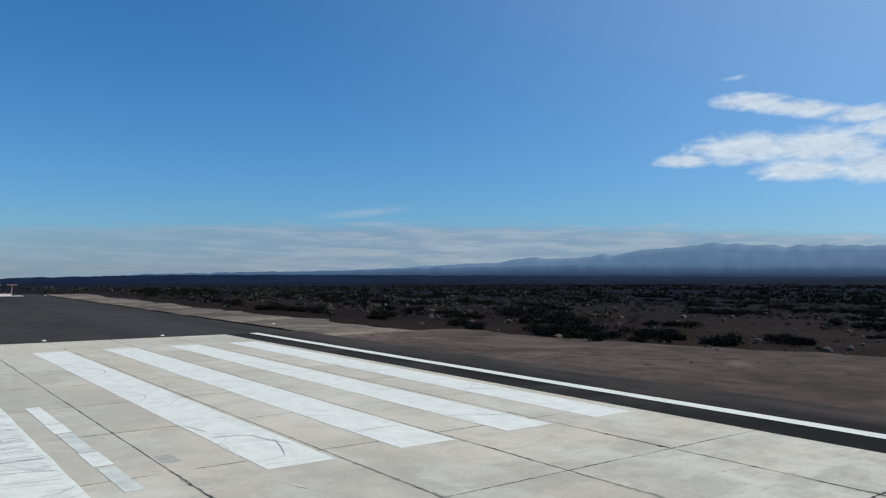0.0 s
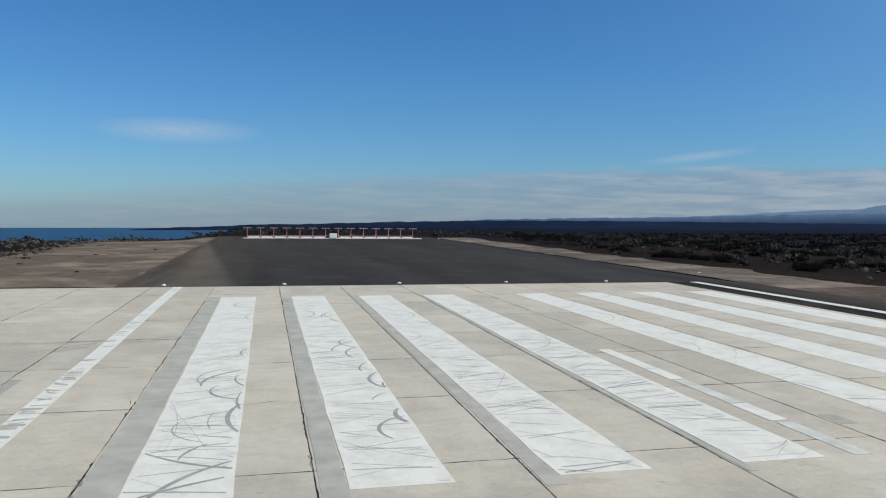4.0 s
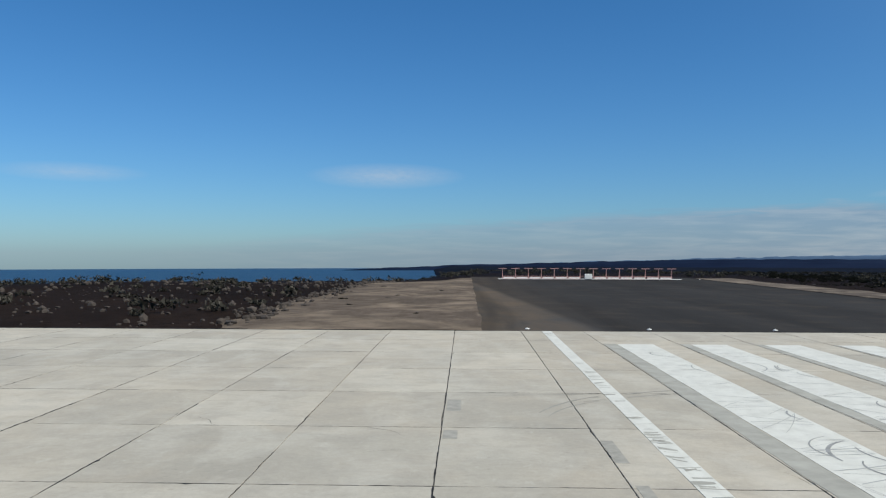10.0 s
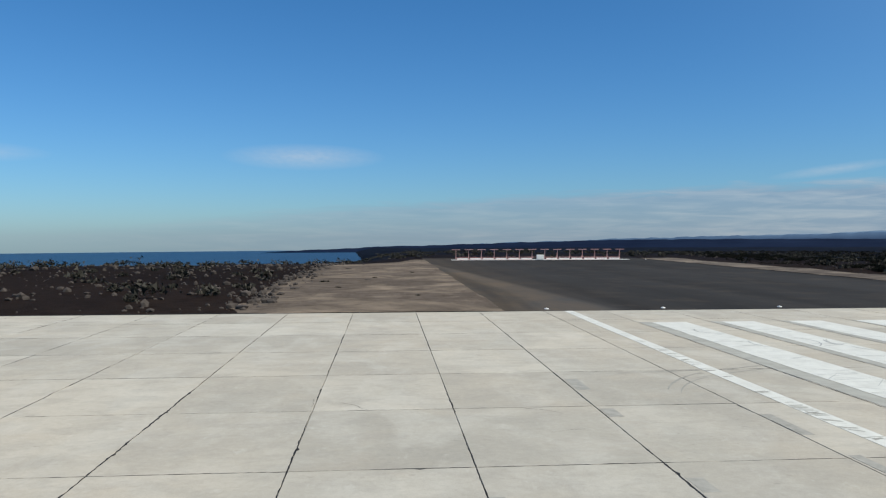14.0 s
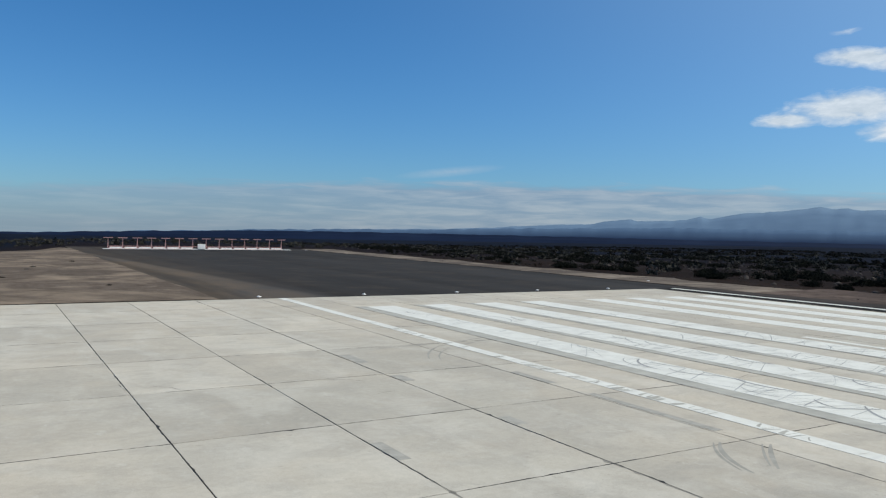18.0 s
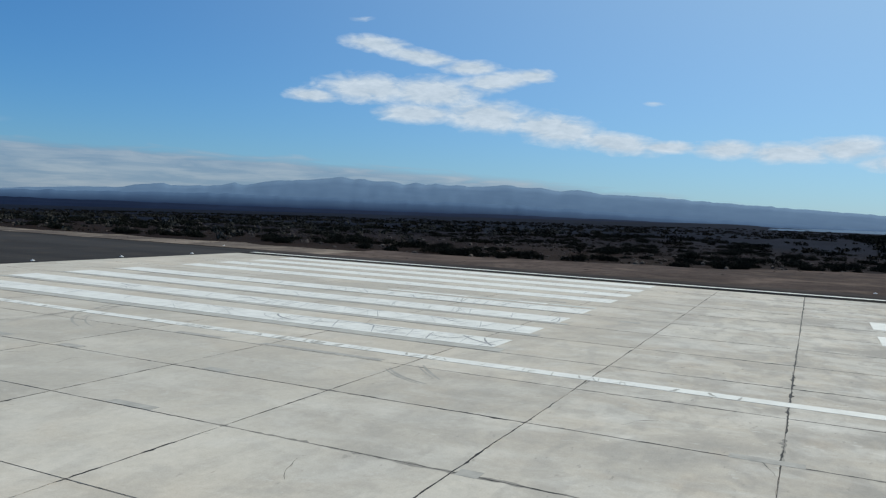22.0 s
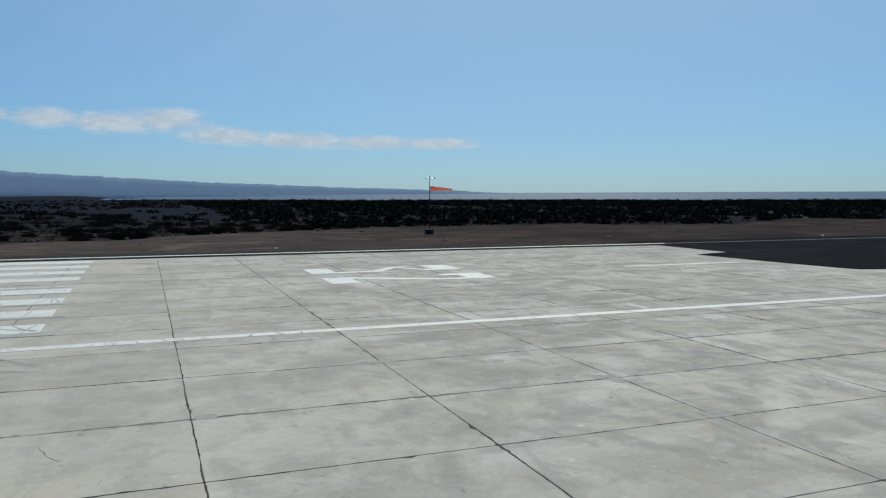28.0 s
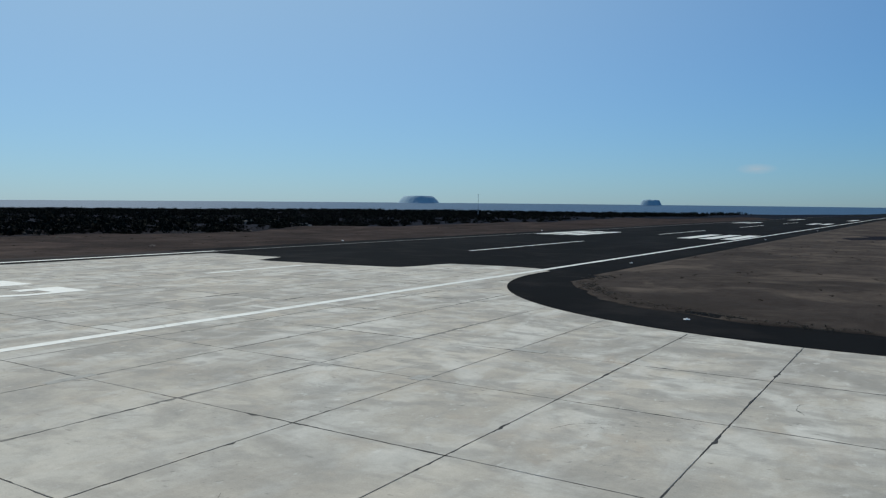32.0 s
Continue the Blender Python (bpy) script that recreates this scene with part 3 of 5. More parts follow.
def ring_sheet(name, r0, r1, z0, z1, material, label, category, tail):
    """A quarter ring round the rounded corner, carried on straight to the west."""
    bm = bmesh.new()
    cx, cy = ISLE
    prof = []
    n = 28
    for i in range(n + 1):
        a = radians(-4 + 94 * i / n)
        prof.append((math.cos(a), math.sin(a), cx, cy))
    rows = []
    for c, s, ox, oy in prof:
        rows.append([(ox + r * c, oy + r * s) for r in (r0, r1)])
    rows.append([(cx - tail, cy + r0), (cx - tail, cy + r1)])
    up = [[bm.verts.new((x, y, z1)) for x, y in row] for row in rows]
    dn = [[bm.verts.new((x, y, z0)) for x, y in row] for row in rows]
    for i in range(len(rows) - 1):
        bm.faces.new((up[i][0], up[i][1], up[i + 1][1], up[i + 1][0]))
        bm.faces.new((up[i][1], dn[i][1], dn[i + 1][1], up[i + 1][1]))
        bm.faces.new((up[i][0], up[i + 1][0], dn[i + 1][0], dn[i][0]))
    for i in (0, len(rows) - 1):
        bm.faces.new((up[i][0], up[i][1], dn[i][1], dn[i][0]))
    return tagged(part(name, bm, material), label, category, kind="structure")


ring_sheet("taxiway_shoulder", 15.6, 21.3, -0.05, 0.012, FRESH, "curved dark asphalt shoulder round the corner of the pad", "tarmac", 30)


def build_verge():
    """Graded earth inside the rounded corner and along the runway, slightly crowned."""
    cx, cy = ISLE
    verts, faces = [], []
    xs = np.concatenate([np.linspace(-60, -24, 13), np.linspace(-22.5, -4.4, 26)])
    ys = np.concatenate([np.linspace(-64.4, -82, 26), np.linspace(-84, -130, 18), np.linspace(-136, -420, 24)])
    top = []
    for y in ys:
        row = []
        for x in xs:
            if y > cy and x > cx:                      # pull the corner in to the arc
                ux, uy = (x - cx) / 17.6, (y - cy) / 17.6
                qx, qy = ux * math.sqrt(max(0, 1 - uy * uy / 2)), uy * math.sqrt(max(0, 1 - ux * ux / 2))
                wob = 1.0 + 0.075 * (float(fbm(np.array(math.atan2(qy, qx + 1e-6) * 7), np.array(3.0), 4, 12)) - 0.45) * max(0.0, (qx * qx + qy * qy) - 0.4) / 0.6
                px, py = cx + 17.3 * qx * wob, cy + 17.3 * qy * wob
            else:
                px, py = x, (cy + (y - cy) * (17.3 + 0.9 * (float(fbm(np.array(x / 2.0), np.array(5.0), 4, 13)) - 0.45)) / 17.6 if y > cy else y)
            rim = min(abs(x + 4.4), abs(y + 64.4)) if y > cy else abs(x + 4.4)
            z = float(runway_z(py)) + 0.016 + 0.10 * float(ease(0, 4, rim)) + (float(fbm(px / 2.3, py / 2.3, 4, 5)) - 0.47) * 0.16 * float(ease(0, 1.5, rim))
            row.append((px, py, z))
        top.append(row)
    n = len(xs)
    for row in top:
        verts += row
    for i in range(len(ys) - 1):
        for j in range(n - 1):
            faces.append((i * n + j, (i + 1) * n + j, (i + 1) * n + j + 1, i * n + j + 1))
    # a skirt gives it thickness
    rim = [j for j in range(n)] + [i * n + n - 1 for i in range(1, len(ys))] + [(len(ys) - 1) * n + j for j in range(n - 2, -1, -1)] + [i * n for i in range(len(ys) - 2, 0, -1)]
    base = len(verts)
    verts += [(verts[i][0], verts[i][1], verts[i][2] - 0.5) for i in rim]
    for k in range(len(rim)):
        m = (k + 1) % len(rim)
        faces.append((rim[k], rim[m], base + m, base + k))
    return tagged(link_mesh("verge", verts, faces, VERGE, smooth=True), "brown graded earth with short dry grass beside the runway", "verge", kind="structure")


build_verge()


def outer_x(y):
    """Where the graded earth east of the runway ends and the scrub begins."""
    return np.interp(np.asarray(y, float), [-420, -170, -130, -113, -100, -85, -74, -50, -39, -28, -10], [110, 95, 85, 88, 94, 97, 94, 75, 63, 53, 49.5])


def earth_band(name, xs, ys, material, label, seed, lift=0.05):
    """A band of graded earth laid on the land, uneven at its outer rim."""
    verts, faces = [], []
    n = len(xs)
    for i, y in enumerate(ys):
        for j, x in enumerate(xs):
            px = (x if x < 38.5 or name == "verge_north" else 38.2 + (x - 38.2) * (float(outer_x(y)) - 38.2) / 12.0) + (0.0 if j in (0,) else (float(fbm(np.array(y / 6.0), np.array(x * 0 + seed), 3, seed)) - 0.45) * 4.0 * (j / (n - 1)))
            edge = min(j, n - 1 - j) / (n - 1) * 2
            z = float(land_z(px, y)) + lift * min(1, edge * 2.5) + 0.02
            if j == 0:
                px += (float(fbm(np.array(y / 2.2), np.array(seed + 4.0), 4, seed)) - 0.5) * (0.9 if x > 0 else -0.5)
                z = float(runway_z(y)) - 0.022
            elif j == 1:
                z = max(z, float(runway_z(y)) + 0.03)
            verts.append((px, y, z))
    for i in range(len(ys) - 1):
        for j in range(n - 1):
            faces.append((i * n + j, i * n + j + 1, (i + 1) * n + j + 1, (i + 1) * n + j))
    return tagged(link_mesh(name, verts, faces, material, smooth=True), label, "verge", kind="structure")


EAST = [38.2, 38.8, 39.6, 40.5, 41.5, 42.5, 43.6, 44.8, 46, 47.2, 48.4, 49.8, 51]
earth_band("verge_east", EAST, list(np.linspace(-420, -5, 170)), SAND, "brown graded earth between shoulder and scrub", 31, 0.10)
earth_band("verge_northeast", [38.2, 39, 40, 41, 42.5, 44, 45, 46], list(np.linspace(-5, 100, 60)), PALE, "pale graded earth strip along the overrun", 31, 0.10)
earth_band("verge_north", [-3.4, -5, -8, -11, -14, -17, -20], list(np.linspace(0.4, 97, 60)), TAN, "pale brown graded earth beside the overrun", 37, 0.10)


# ---- runway markings ----
def plate(name, shapes, z, thick, material=PAINT, parent=None):
    """Flat painted shapes (lists of corner points) with a little thickness, as one mesh."""
    bm = bmesh.new()
    for pts in shapes:
        up = [bm.verts.new((x, y, float(runway_z(y)) + z + thick)) for x, y in pts]
        dn = [bm.verts.new((x, y, float(runway_z(y)) + z)) for x, y in pts]
        bm.faces.new(up)
        for i in range(len(pts)):
            k = (i + 1) % len(pts)
            bm.faces.new((up[i], dn[i], dn[k], up[k]))
    return part(name, bm, material, parent)


def rect(x0, x1, y0, y1):
    return [(x0, y0), (x1, y0), (x1, y1), (x0, y1)]


def bar(name, x0, x1, y0, y1, seed, n, label, group):
    """A painted bar along the runway as one strip of quads with wandering edges and a little thickness."""
    rng = random.Random(seed)
    bm = bmesh.new()
    rows = []
    for i in range(n + 1):
        y = y0 + (y1 - y0) * i / n
        z = float(runway_z(y)) + 0.003
        a, b = x0 + rng.uniform(-0.02, 0.02), x1 + rng.uniform(-0.02, 0.02)
        rows.append([bm.verts.new(p) for p in ((a, y, z), (a, y, z + 0.004), (b, y, z + 0.004), (b, y, z))])
    for p, q in zip(rows, rows[1:]):
        for j in range(3):
            bm.faces.new((p[j], p[j + 1], q[j + 1], q[j]))
    bm.faces.new(rows[0])
    bm.faces.new(rows[-1])
    return tagged(part(name, bm, PAINT), label, "runway marking", group)


STRIPE_X = [3.04 + 3.6 * k + (1.85 if k >= 4 else 0.0) for k in range(8)]
STRIPES = []
for k, x in enumerate(STRIPE_X):
    STRIPES.append(bar("threshold_stripe", x, x + 1.75, -35.95, -6.14, k, 24, "long white painted threshold stripe with tyre scuffs on concrete", "threshold stripes"))
FADED = plain_surface("faded_paint", (0.47, 0.48, 0.445), 0.8, 0, 0.22, 1.6)
OLD = plain_surface("faded_border", (0.335, 0.332, 0.298), 0.88, 0, 0.22, 1.2)
for k, x in enumerate(STRIPE_X[:4]):
    ob = bar("stripe_border", (2.36, 6.16, 9.86, 13.66)[k], x - 0.03, -36.4, -6.0, 80 + k, 24, "faded grey border painted along a threshold stripe", "stripe borders")
    ob.data.materials[0] = OLD
dash = empty("centreline_dash", pose(16.42, -30.1, 0.0))
for k, (y0, y1, w) in enumerate(((-35.95, -33.6, 0.40), (-33.45, -31.9, 0.46), (-31.85, -29.2, 0.40), (-29.1, -27.6, 0.46), (-27.55, -24.3, 0.44))):
    plate("painted_piece", [rect(-w / 2, w / 2, y0 + 30.1, y1 + 30.1)], 0.003, 0.004, FADED if k in (0, 2) else PAINT, dash)
tagged(dash, "faded and broken white centreline dash on concrete", "runway marking", "centreline dashes")
for y0, y1 in ((-76.2, -67.2), (-131, -101), (-196, -165), (-261, -230), (-326, -295)):
    bar("centreline_dash", 15.95, 16.4, y0, y1, int(-y0), 10, "thin white centreline dash along the runway", "centreline dashes")
bar("side_line", -0.08, 0.45, -1590, 0.1, 60, 420, "white runway side line across the concrete and down the runway", "side lines")
bar("side_line", 34.15, 34.8, -84, 0.2, 61, 60, "white side line on the dark asphalt shoulder", "side lines")
far_line = bar("side_line", 34.2, 34.6, -900, -84.05, 62, 300, "faded and dirty white side line down the runway", "side lines")
far_line.data.materials[0] = plain_surface("dirty_paint", (0.17, 0.17, 0.16), 0.9, 0, 0.5, 0.6)


lip = plate("asphalt_overlay", [[(9.0, -81.9), (9.2, -80.6), (9.6, -79.5), (10.6, -79.1), (13.2, -78.7), (16.0, -78.4), (18.8, -78.1), (21.0, -77.9), (22.5, -78.0), (23.0, -79.4), (23.7, -81.9)]], 0.001, 0.007, FRESH)
tagged(lip, "dark asphalt overlay lapping onto the concrete", "tarmac", kind="structure")
apron = plate("concrete_tongue", [[(-1.4, -81.7), (-0.6, -83.4), (0.6, -84.7), (3.0, -85.3), (6.5, -85.0), (8.4, -84.6), (8.9, -83.2), (9.0, -81.7)]], -0.002, 0.0025, CONCRETE)
tagged(apron, "pale concrete tongue running out onto the asphalt", "concrete", kind="structure")


def digit_shapes(which, x_left, y_foot):
    """A nine metre runway digit of painted bars, read by a pilot who lands towards -y."""
    def put(pts):
        return [(x_left - u, y_foot - v) for u, v in pts]
    if which == "3":
        bars = [rect(0, 2.95, 0, 1.47), rect(2.3, 2.95, 1.47, 3.7), [(2.3, 3.7), (2.95, 3.7), (2.85, 4.1), (1.05, 5.45), (0.3, 5.3)], [(0.3, 5.3), (1.05, 5.45), (2.95, 6.8), (2.3, 6.8), (0.3, 5.55)], rect(2.3, 2.95, 6.8, 7.45), rect(0, 2.95, 7.45, 9.05)]
    else:
        bars = [rect(0, 2.75, 0, 1.47), [(0, 1.47), (0.75, 1.47), (2.75, 5.9), (2.75, 7.5), (2.15, 7.5), (2.15, 6.3)], rect(0.85, 2.75, 7.5, 9.05), rect(0, 0.85, 6.6, 9.05)]
    return [put(b) for b in bars]


for which, x in (("3", 21.1), ("2", 15.8)):
    ob = plate("runway_number", digit_shapes(which, x, -47.9), 0.003, 0.004)
    tagged(ob, f"white painted runway number {which} on concrete", "runway marking", "runway numbers")
for y0, y1, across in ((-172, -151, (1.0, 4.1, 7.3, 25.0, 28.0, 31.0)), (-312, -289, (3.4, 7.0, 25.0, 28.6)), (-422, -382, (4.0, 26.0))):
    for x0 in across:
        bar("touchdown_bar", x0, x0 + 2.1, y0, y1, int(x0 * 10 - y0), 8, "white painted touchdown bar on dark asphalt", "touchdown bars")


SCUFF = plain_surface("fresh_rubber_mark", (0.27, 0.277, 0.275), 0.8, 0, 0.3, 2)


def add_track(bm, x, y, a, length, bend, w, keep, z=0.0085, step=0.2):
    """A thin tapering curved track, laid down only where keep(x, y) holds."""
    n = max(2, int(length / step))
    prev = None
    for k in range(n + 1):
        nx, ny = -math.sin(a), math.cos(a)
        ww = w * (0.3 + 0.7 * math.sin(math.pi * (k + 0.4) / (n + 0.8)))
        pair = (bm.verts.new((x - nx * ww, y - ny * ww, z)), bm.verts.new((x + nx * ww, y + ny * ww, z))) if keep(x, y) else None
        if prev and pair:
            bm.faces.new((prev[0], pair[0], pair[1], prev[1]))
        prev = pair
        x, y, a = x + math.cos(a) * length / n, y + math.sin(a) * length / n, a + bend * length / n
    return x, y


def tyre_marks():
    """Scuffs left on the painted stripes by turning tyres: long thin ones, and tight dark arcs on the first four stripes."""
    rng = random.Random(5)
    long_ones = []
    for i in range(340):
        cx, cy = rng.uniform(2, 29), rng.uniform(-36, -9)
        if i % 4:
            cx, cy = rng.uniform(1.5, 15), rng.triangular(-37, -10, -32)
        a = rng.gauss(0.05, 0.3)
        if i % 5 == 0:
            a += rng.uniform(-1.2, 1.2)
        length, bend = rng.uniform(1.5, 7.0), rng.gauss(0, 0.07) if i % 4 else rng.gauss(0, 0.4)
        long_ones.append((cx, cy, a, length, bend, rng.choice((0.008, 0.012, 0.016, 0.020, 0.026, 0.034))))
    arcs = [(4.6, -25.9, 3.7, 2.2, 0.55, 0.05), (4.9, -29.5, 4.2, 3.0, 0.35, 0.055), (4.7, -34.1, 3.8, 2.6, 0.3, 0.05), (4.8, -34.9, 3.5, 2.2, 0.2, 0.04), (3.0, -33.2, -0.9, 3.2, 0.25, 0.035),
            (8.5, -26.6, 4.0, 2.4, 0.6, 0.045), (8.4, -27.9, 4.4, 2.0, 0.7, 0.035), (8.5, -30.6, 4.0, 2.6, 0.8, 0.055), (8.3, -31.6, 3.6, 2.0, 0.9, 0.04), (8.4, -22.4, 3.9, 2.2, 0.6, 0.035)]
    for i in range(18):
        x0 = rng.choice((3.0, 3.0, 6.6))
        arcs.append((x0 + rng.uniform(0.8, 2.0), rng.uniform(-34, -9), rng.uniform(3.4, 4.6), rng.uniform(1.0, 2.8), rng.uniform(0.2, 1.0), rng.choice((0.012, 0.018, 0.024, 0.030))))
    arcs += [(20.9, -33.9, 2.0, 1.7, -0.2, 0.02), (20.2, -34.9, 1.2, 1.9, 0.1, 0.02), (20.6, -32.4, 2.6, 1.6, 0.4, 0.018), (19.6, -31.2, 1.7, 1.3, 0.1, 0.016)]
    for stripe, q in zip(STRIPES, STRIPE_X):
        def inside(x, y):
            return -35.9 < y < -6.2 and q + 0.03 < x < q + 1.72
        for rows, material, label in ((long_ones, RUBBER, "thin grey tyre scuffs across the paint"), (arcs, SCUFF, "dark curved scuffs of turning tyres")):
            bm = bmesh.new()
            for k, row in enumerate(rows):
                if abs(row[0] - q - 0.9) < 9:
                    add_track(bm, *row[:5], row[5] * (0.8 if material is RUBBER else 1.0), inside, (0.0078 if material is RUBBER else 0.0108) + 0.00007 * (k % 37))
            if len(bm.faces):
                tagged(part("worn_rubber", bm, material, stripe), label, kind="stuff")
            else:
                bm.free()


tyre_marks()


def turning_tracks():
    """Faint curved rubber tracks on the bare concrete by the side line."""
    bm = bmesh.new()
    for x, y, a, length, bend, w in ((-1.9, -34.8, 3.80, 2.2, 0.32, 0.06), (-2.05, -34.75, 3.85, 2.0, 0.28, 0.035), (-1.0, -35.4, 3.75, 1.9, 0.12, 0.055), (-1.15, -35.3, 3.8, 1.7, 0.1, 0.03), (-2.4, -22.9, 1.15, 3.4, -0.16, 0.05), (-2.2, -23.4, 1.2, 3.0, -0.2, 0.035), (-0.6, -20.6, 0.55, 3.6, -0.05, 0.045), (-0.9, -21.2, 0.5, 3.9, -0.04, 0.03), (-4.6, -20.4, 0.06, 7.4, 0.03, 0.022), (-4.4, -20.0, -0.02, 7.0, 0.02, 0.018)):
        add_track(bm, x, y, a, length, bend, w, lambda px, py: not -0.09 < px < 0.47, 0.0030 + 0.05 * w * w)
    return tagged(part("turning_tracks", bm, plain_surface("faint_rubber", (0.275, 0.267, 0.238), 0.9, 0, 0.25, 3)), "faint curved rubber tracks on the bare concrete", "tyre marks", kind="stuff")


turning_tracks()


def line_scuffs():
    """Short dark breaks worn across the side line by passing tyres."""
    rng = random.Random(15)
    bm = bmesh.new()
    spots = [(y, rng.choice((0.03, 0.05, 0.07))) for y in (-37.55, -40.65, -42.2, -43.26)] + [(rng.uniform(-36, -14), rng.choice((0.015, 0.03, 0.05, 0.08, 0.12))) for i in range(46)]
    spots += [(rng.uniform(-60, -1), rng.choice((0.010, 0.015, 0.02, 0.03))) for i in range(50)]
    for k, (y, w) in enumerate(spots):
        lean, a, b = rng.gauss(0, 0.10), rng.uniform(-0.09, 0.06), rng.uniform(0.28, 0.46)
        pts = [(a, y - w), ((a + b) / 2, y - w * rng.uniform(0.4, 1.0) + lean * 0.6), (b, y - w * 0.6 + lean), (b, y + w * 0.6 + lean), ((a + b) / 2, y + w * rng.uniform(0.4, 1.2) + lean * 0.6), (a, y + w)]
        bm.faces.new([bm.verts.new((px, py, 0.0078 + 0.00005 * k)) for px, py in pts])
    return tagged(part("line_scuffs", bm, OLD), "grey tyre scuffs and worn gaps on the side line", "tyre marks", kind="stuff")


line_scuffs()


# ---- localizer aerial at the end of the overrun ----
def localizer(x0, x1, y):
    root = empty("localizer_aerial", pose((x0 + x1) / 2, y, -0.02))
    half = (x1 - x0) / 2
    part("plinth", add_box(bmesh.new(), -half - 0.8, half + 1.6, -0.9, 0.7, 0, 0.05, 0.02), WHITE, root, "white painted concrete plinth")
    n = 14
    for i in range(n):
        x = -half + (2 * half) * i / (n - 1)
        bm = bmesh.new()
        add_rod(bm, (x, 0, 0.16), (x, 0, 1.88), 0.035)
        add_rod(bm, (x, 0.8, 0.16), (x, 0.05, 1.7), 0.022)
        mast = part("mast", bm, PINK, root, "faded red painted mast with a brace")
        bm = bmesh.new()
        add_box(bm, x - 0.75, x + 0.75, -0.05, 0.05, 1.82, 1.91, 0.01)
        for s in (-0.6, -0.2, 0.2, 0.6):
            add_rod(bm, (x + s, -0.5, 1.92), (x + s, 0.5, 1.92), 0.028, None, 6)
        part("dipole_head", bm, PINK, mast, "faded pink and white dipole head")
        if i < n - 1:
            x2 = x + 2 * half / (n - 1)
            if i != 6:
                panel = part("screen_panel", add_box(bmesh.new(), x + 0.20, x2 - 0.20, -0.55, -0.47, 0.12, 0.34, 0.02), WHITE, root, "white reflector panel")
                bm = bmesh.new()
                for z0, z1 in ((0.06, 0.10), (0.36, 0.40)):
                    add_box(bm, x + 0.16, x2 - 0.16, -0.56, -0.46, z0, z1, 0.01)
                for a in (x + 0.10, x2 - 0.17):
                    add_box(bm, a, a + 0.07, -0.56, -0.46, 0.103, 0.357, 0.01)
                part("panel_frame", bm, PINK, panel, "faded red painted panel frame")
            bm = bmesh.new()
            add_rod(bm, (x, -0.02, 0.5), (x2, -0.02, 0.5), 0.022, None, 6)
            part("rail", bm, PINK, root)
    part("equipment_box", add_box(bmesh.new(), -0.5, 0.8, -0.95, -0.6, 0.05, 0.95, 0.05), WHITE, root, "white equipment cabinet")
    return tagged(root, "low red and white localizer aerial array on a white plinth", "aerial")


localizer(2.1, 32.2, 94.0)


# ---- windsock ----
def windsock(x, y):
    z = float(land_z(x, y)) + 0.10
    root = empty("windsock", pose(x, y, z))
    bm = add_box(bmesh.new(), -0.45, 0.45, -0.38, 0.50, -0.2, 0.56, 0.05)
    footing = part("footing", bm, DARK, root, "dark painted concrete footing block")
    part("cap", add_box(bmesh.new(), -0.47, 0.47, -0.40, 0.52, 0.563, 0.60, 0.015), ROCK, footing, "worn rim on the footing")
    part("pole", add_rod(bmesh.new(), (0, 0, 0.6), (0, 0, 7.0), 0.065, 0.035, 10), DARK, root)
    bm = bmesh.new()
    add_rod(bm, (-0.1, -0.65, 6.72), (0.05, 0.45, 6.72), 0.018, None, 6)
    for s in (-0.65, 0.45):
        add_rod(bm, (0, s, 6.60), (0, s, 6.80), 0.06, 0.04, 8)
    part("top_lamp_bracket", bm, STEEL, root)
    bm = bmesh.new()
    along = Vector((-0.30, -0.95, 0)).normalized()
    side = Vector((-along.y, along.x, 0))
    n, seg, rings = 10, 14, []
    for i in range(n + 1):
        u = i / n
        r = 0.30 * (1 - u) + 0.10 * u + (0.012 * math.sin(i * 2.1) if 0 < i < n else 0)
        c = along * (0.12 + 2.65 * u) + Vector((0, 0, 5.45 - 0.14 * u * u + 0.02 * math.sin(i * 1.7)))
        rings.append([bm.verts.new(c + side * (math.cos(2 * math.pi * k / seg) * r) + Vector((0, 0, math.sin(2 * math.pi * k / seg) * r))) for k in range(seg)])
    for i in range(n):
        for k in range(seg):
            m = (k + 1) % seg
            bm.faces.new((rings[i][k], rings[i][m], rings[i + 1][m], rings[i + 1][k]))
    part("sock", bm, ORANGE, root, "orange fabric sleeve filled by the wind", True)
    bm = bmesh.new()
    for k in range(seg):
        a0, a1 = 2 * math.pi * k / seg, 2 * math.pi * (k + 1) / seg
        p = [along * 0.12 + side * (math.cos(a) * 0.31) + Vector((0, 0, 5.45 + math.sin(a) * 0.31)) for a in (a0, a1)]
        add_rod(bm, p[0], p[1], 0.025, None, 5)
    part("hoop", bm, STEEL, root)
    return tagged(root, "orange windsock streaming from a dark pole on a block", "windsock")


windsock(62.0, -71.0)


# ---- thin mast beyond the runway ----
def radio_mast(x, y, top):
    z = float(land_z(x, y))
    root = empty("radio_mast", pose(x, y, z))
    part("footing", add_box(bmesh.new(), -0.5, 0.5, -0.5, 0.5, -0.3, 0.4, 0.04), WHITE, root)
    part("pole", add_rod(bmesh.new(), (0, 0, 0.3), (0, 0, top - z), 0.16, 0.09), STEEL, root)
    part("crossarm", add_rod(bmesh.new(), (-0.9, 0, top - z - 0.4), (0.9, 0, top - z - 0.4), 0.06), STEEL, root)
    return tagged(root, "thin grey radio mast standing in the scrub", "mast")


radio_mast(186.0, -399.0, 11.4)


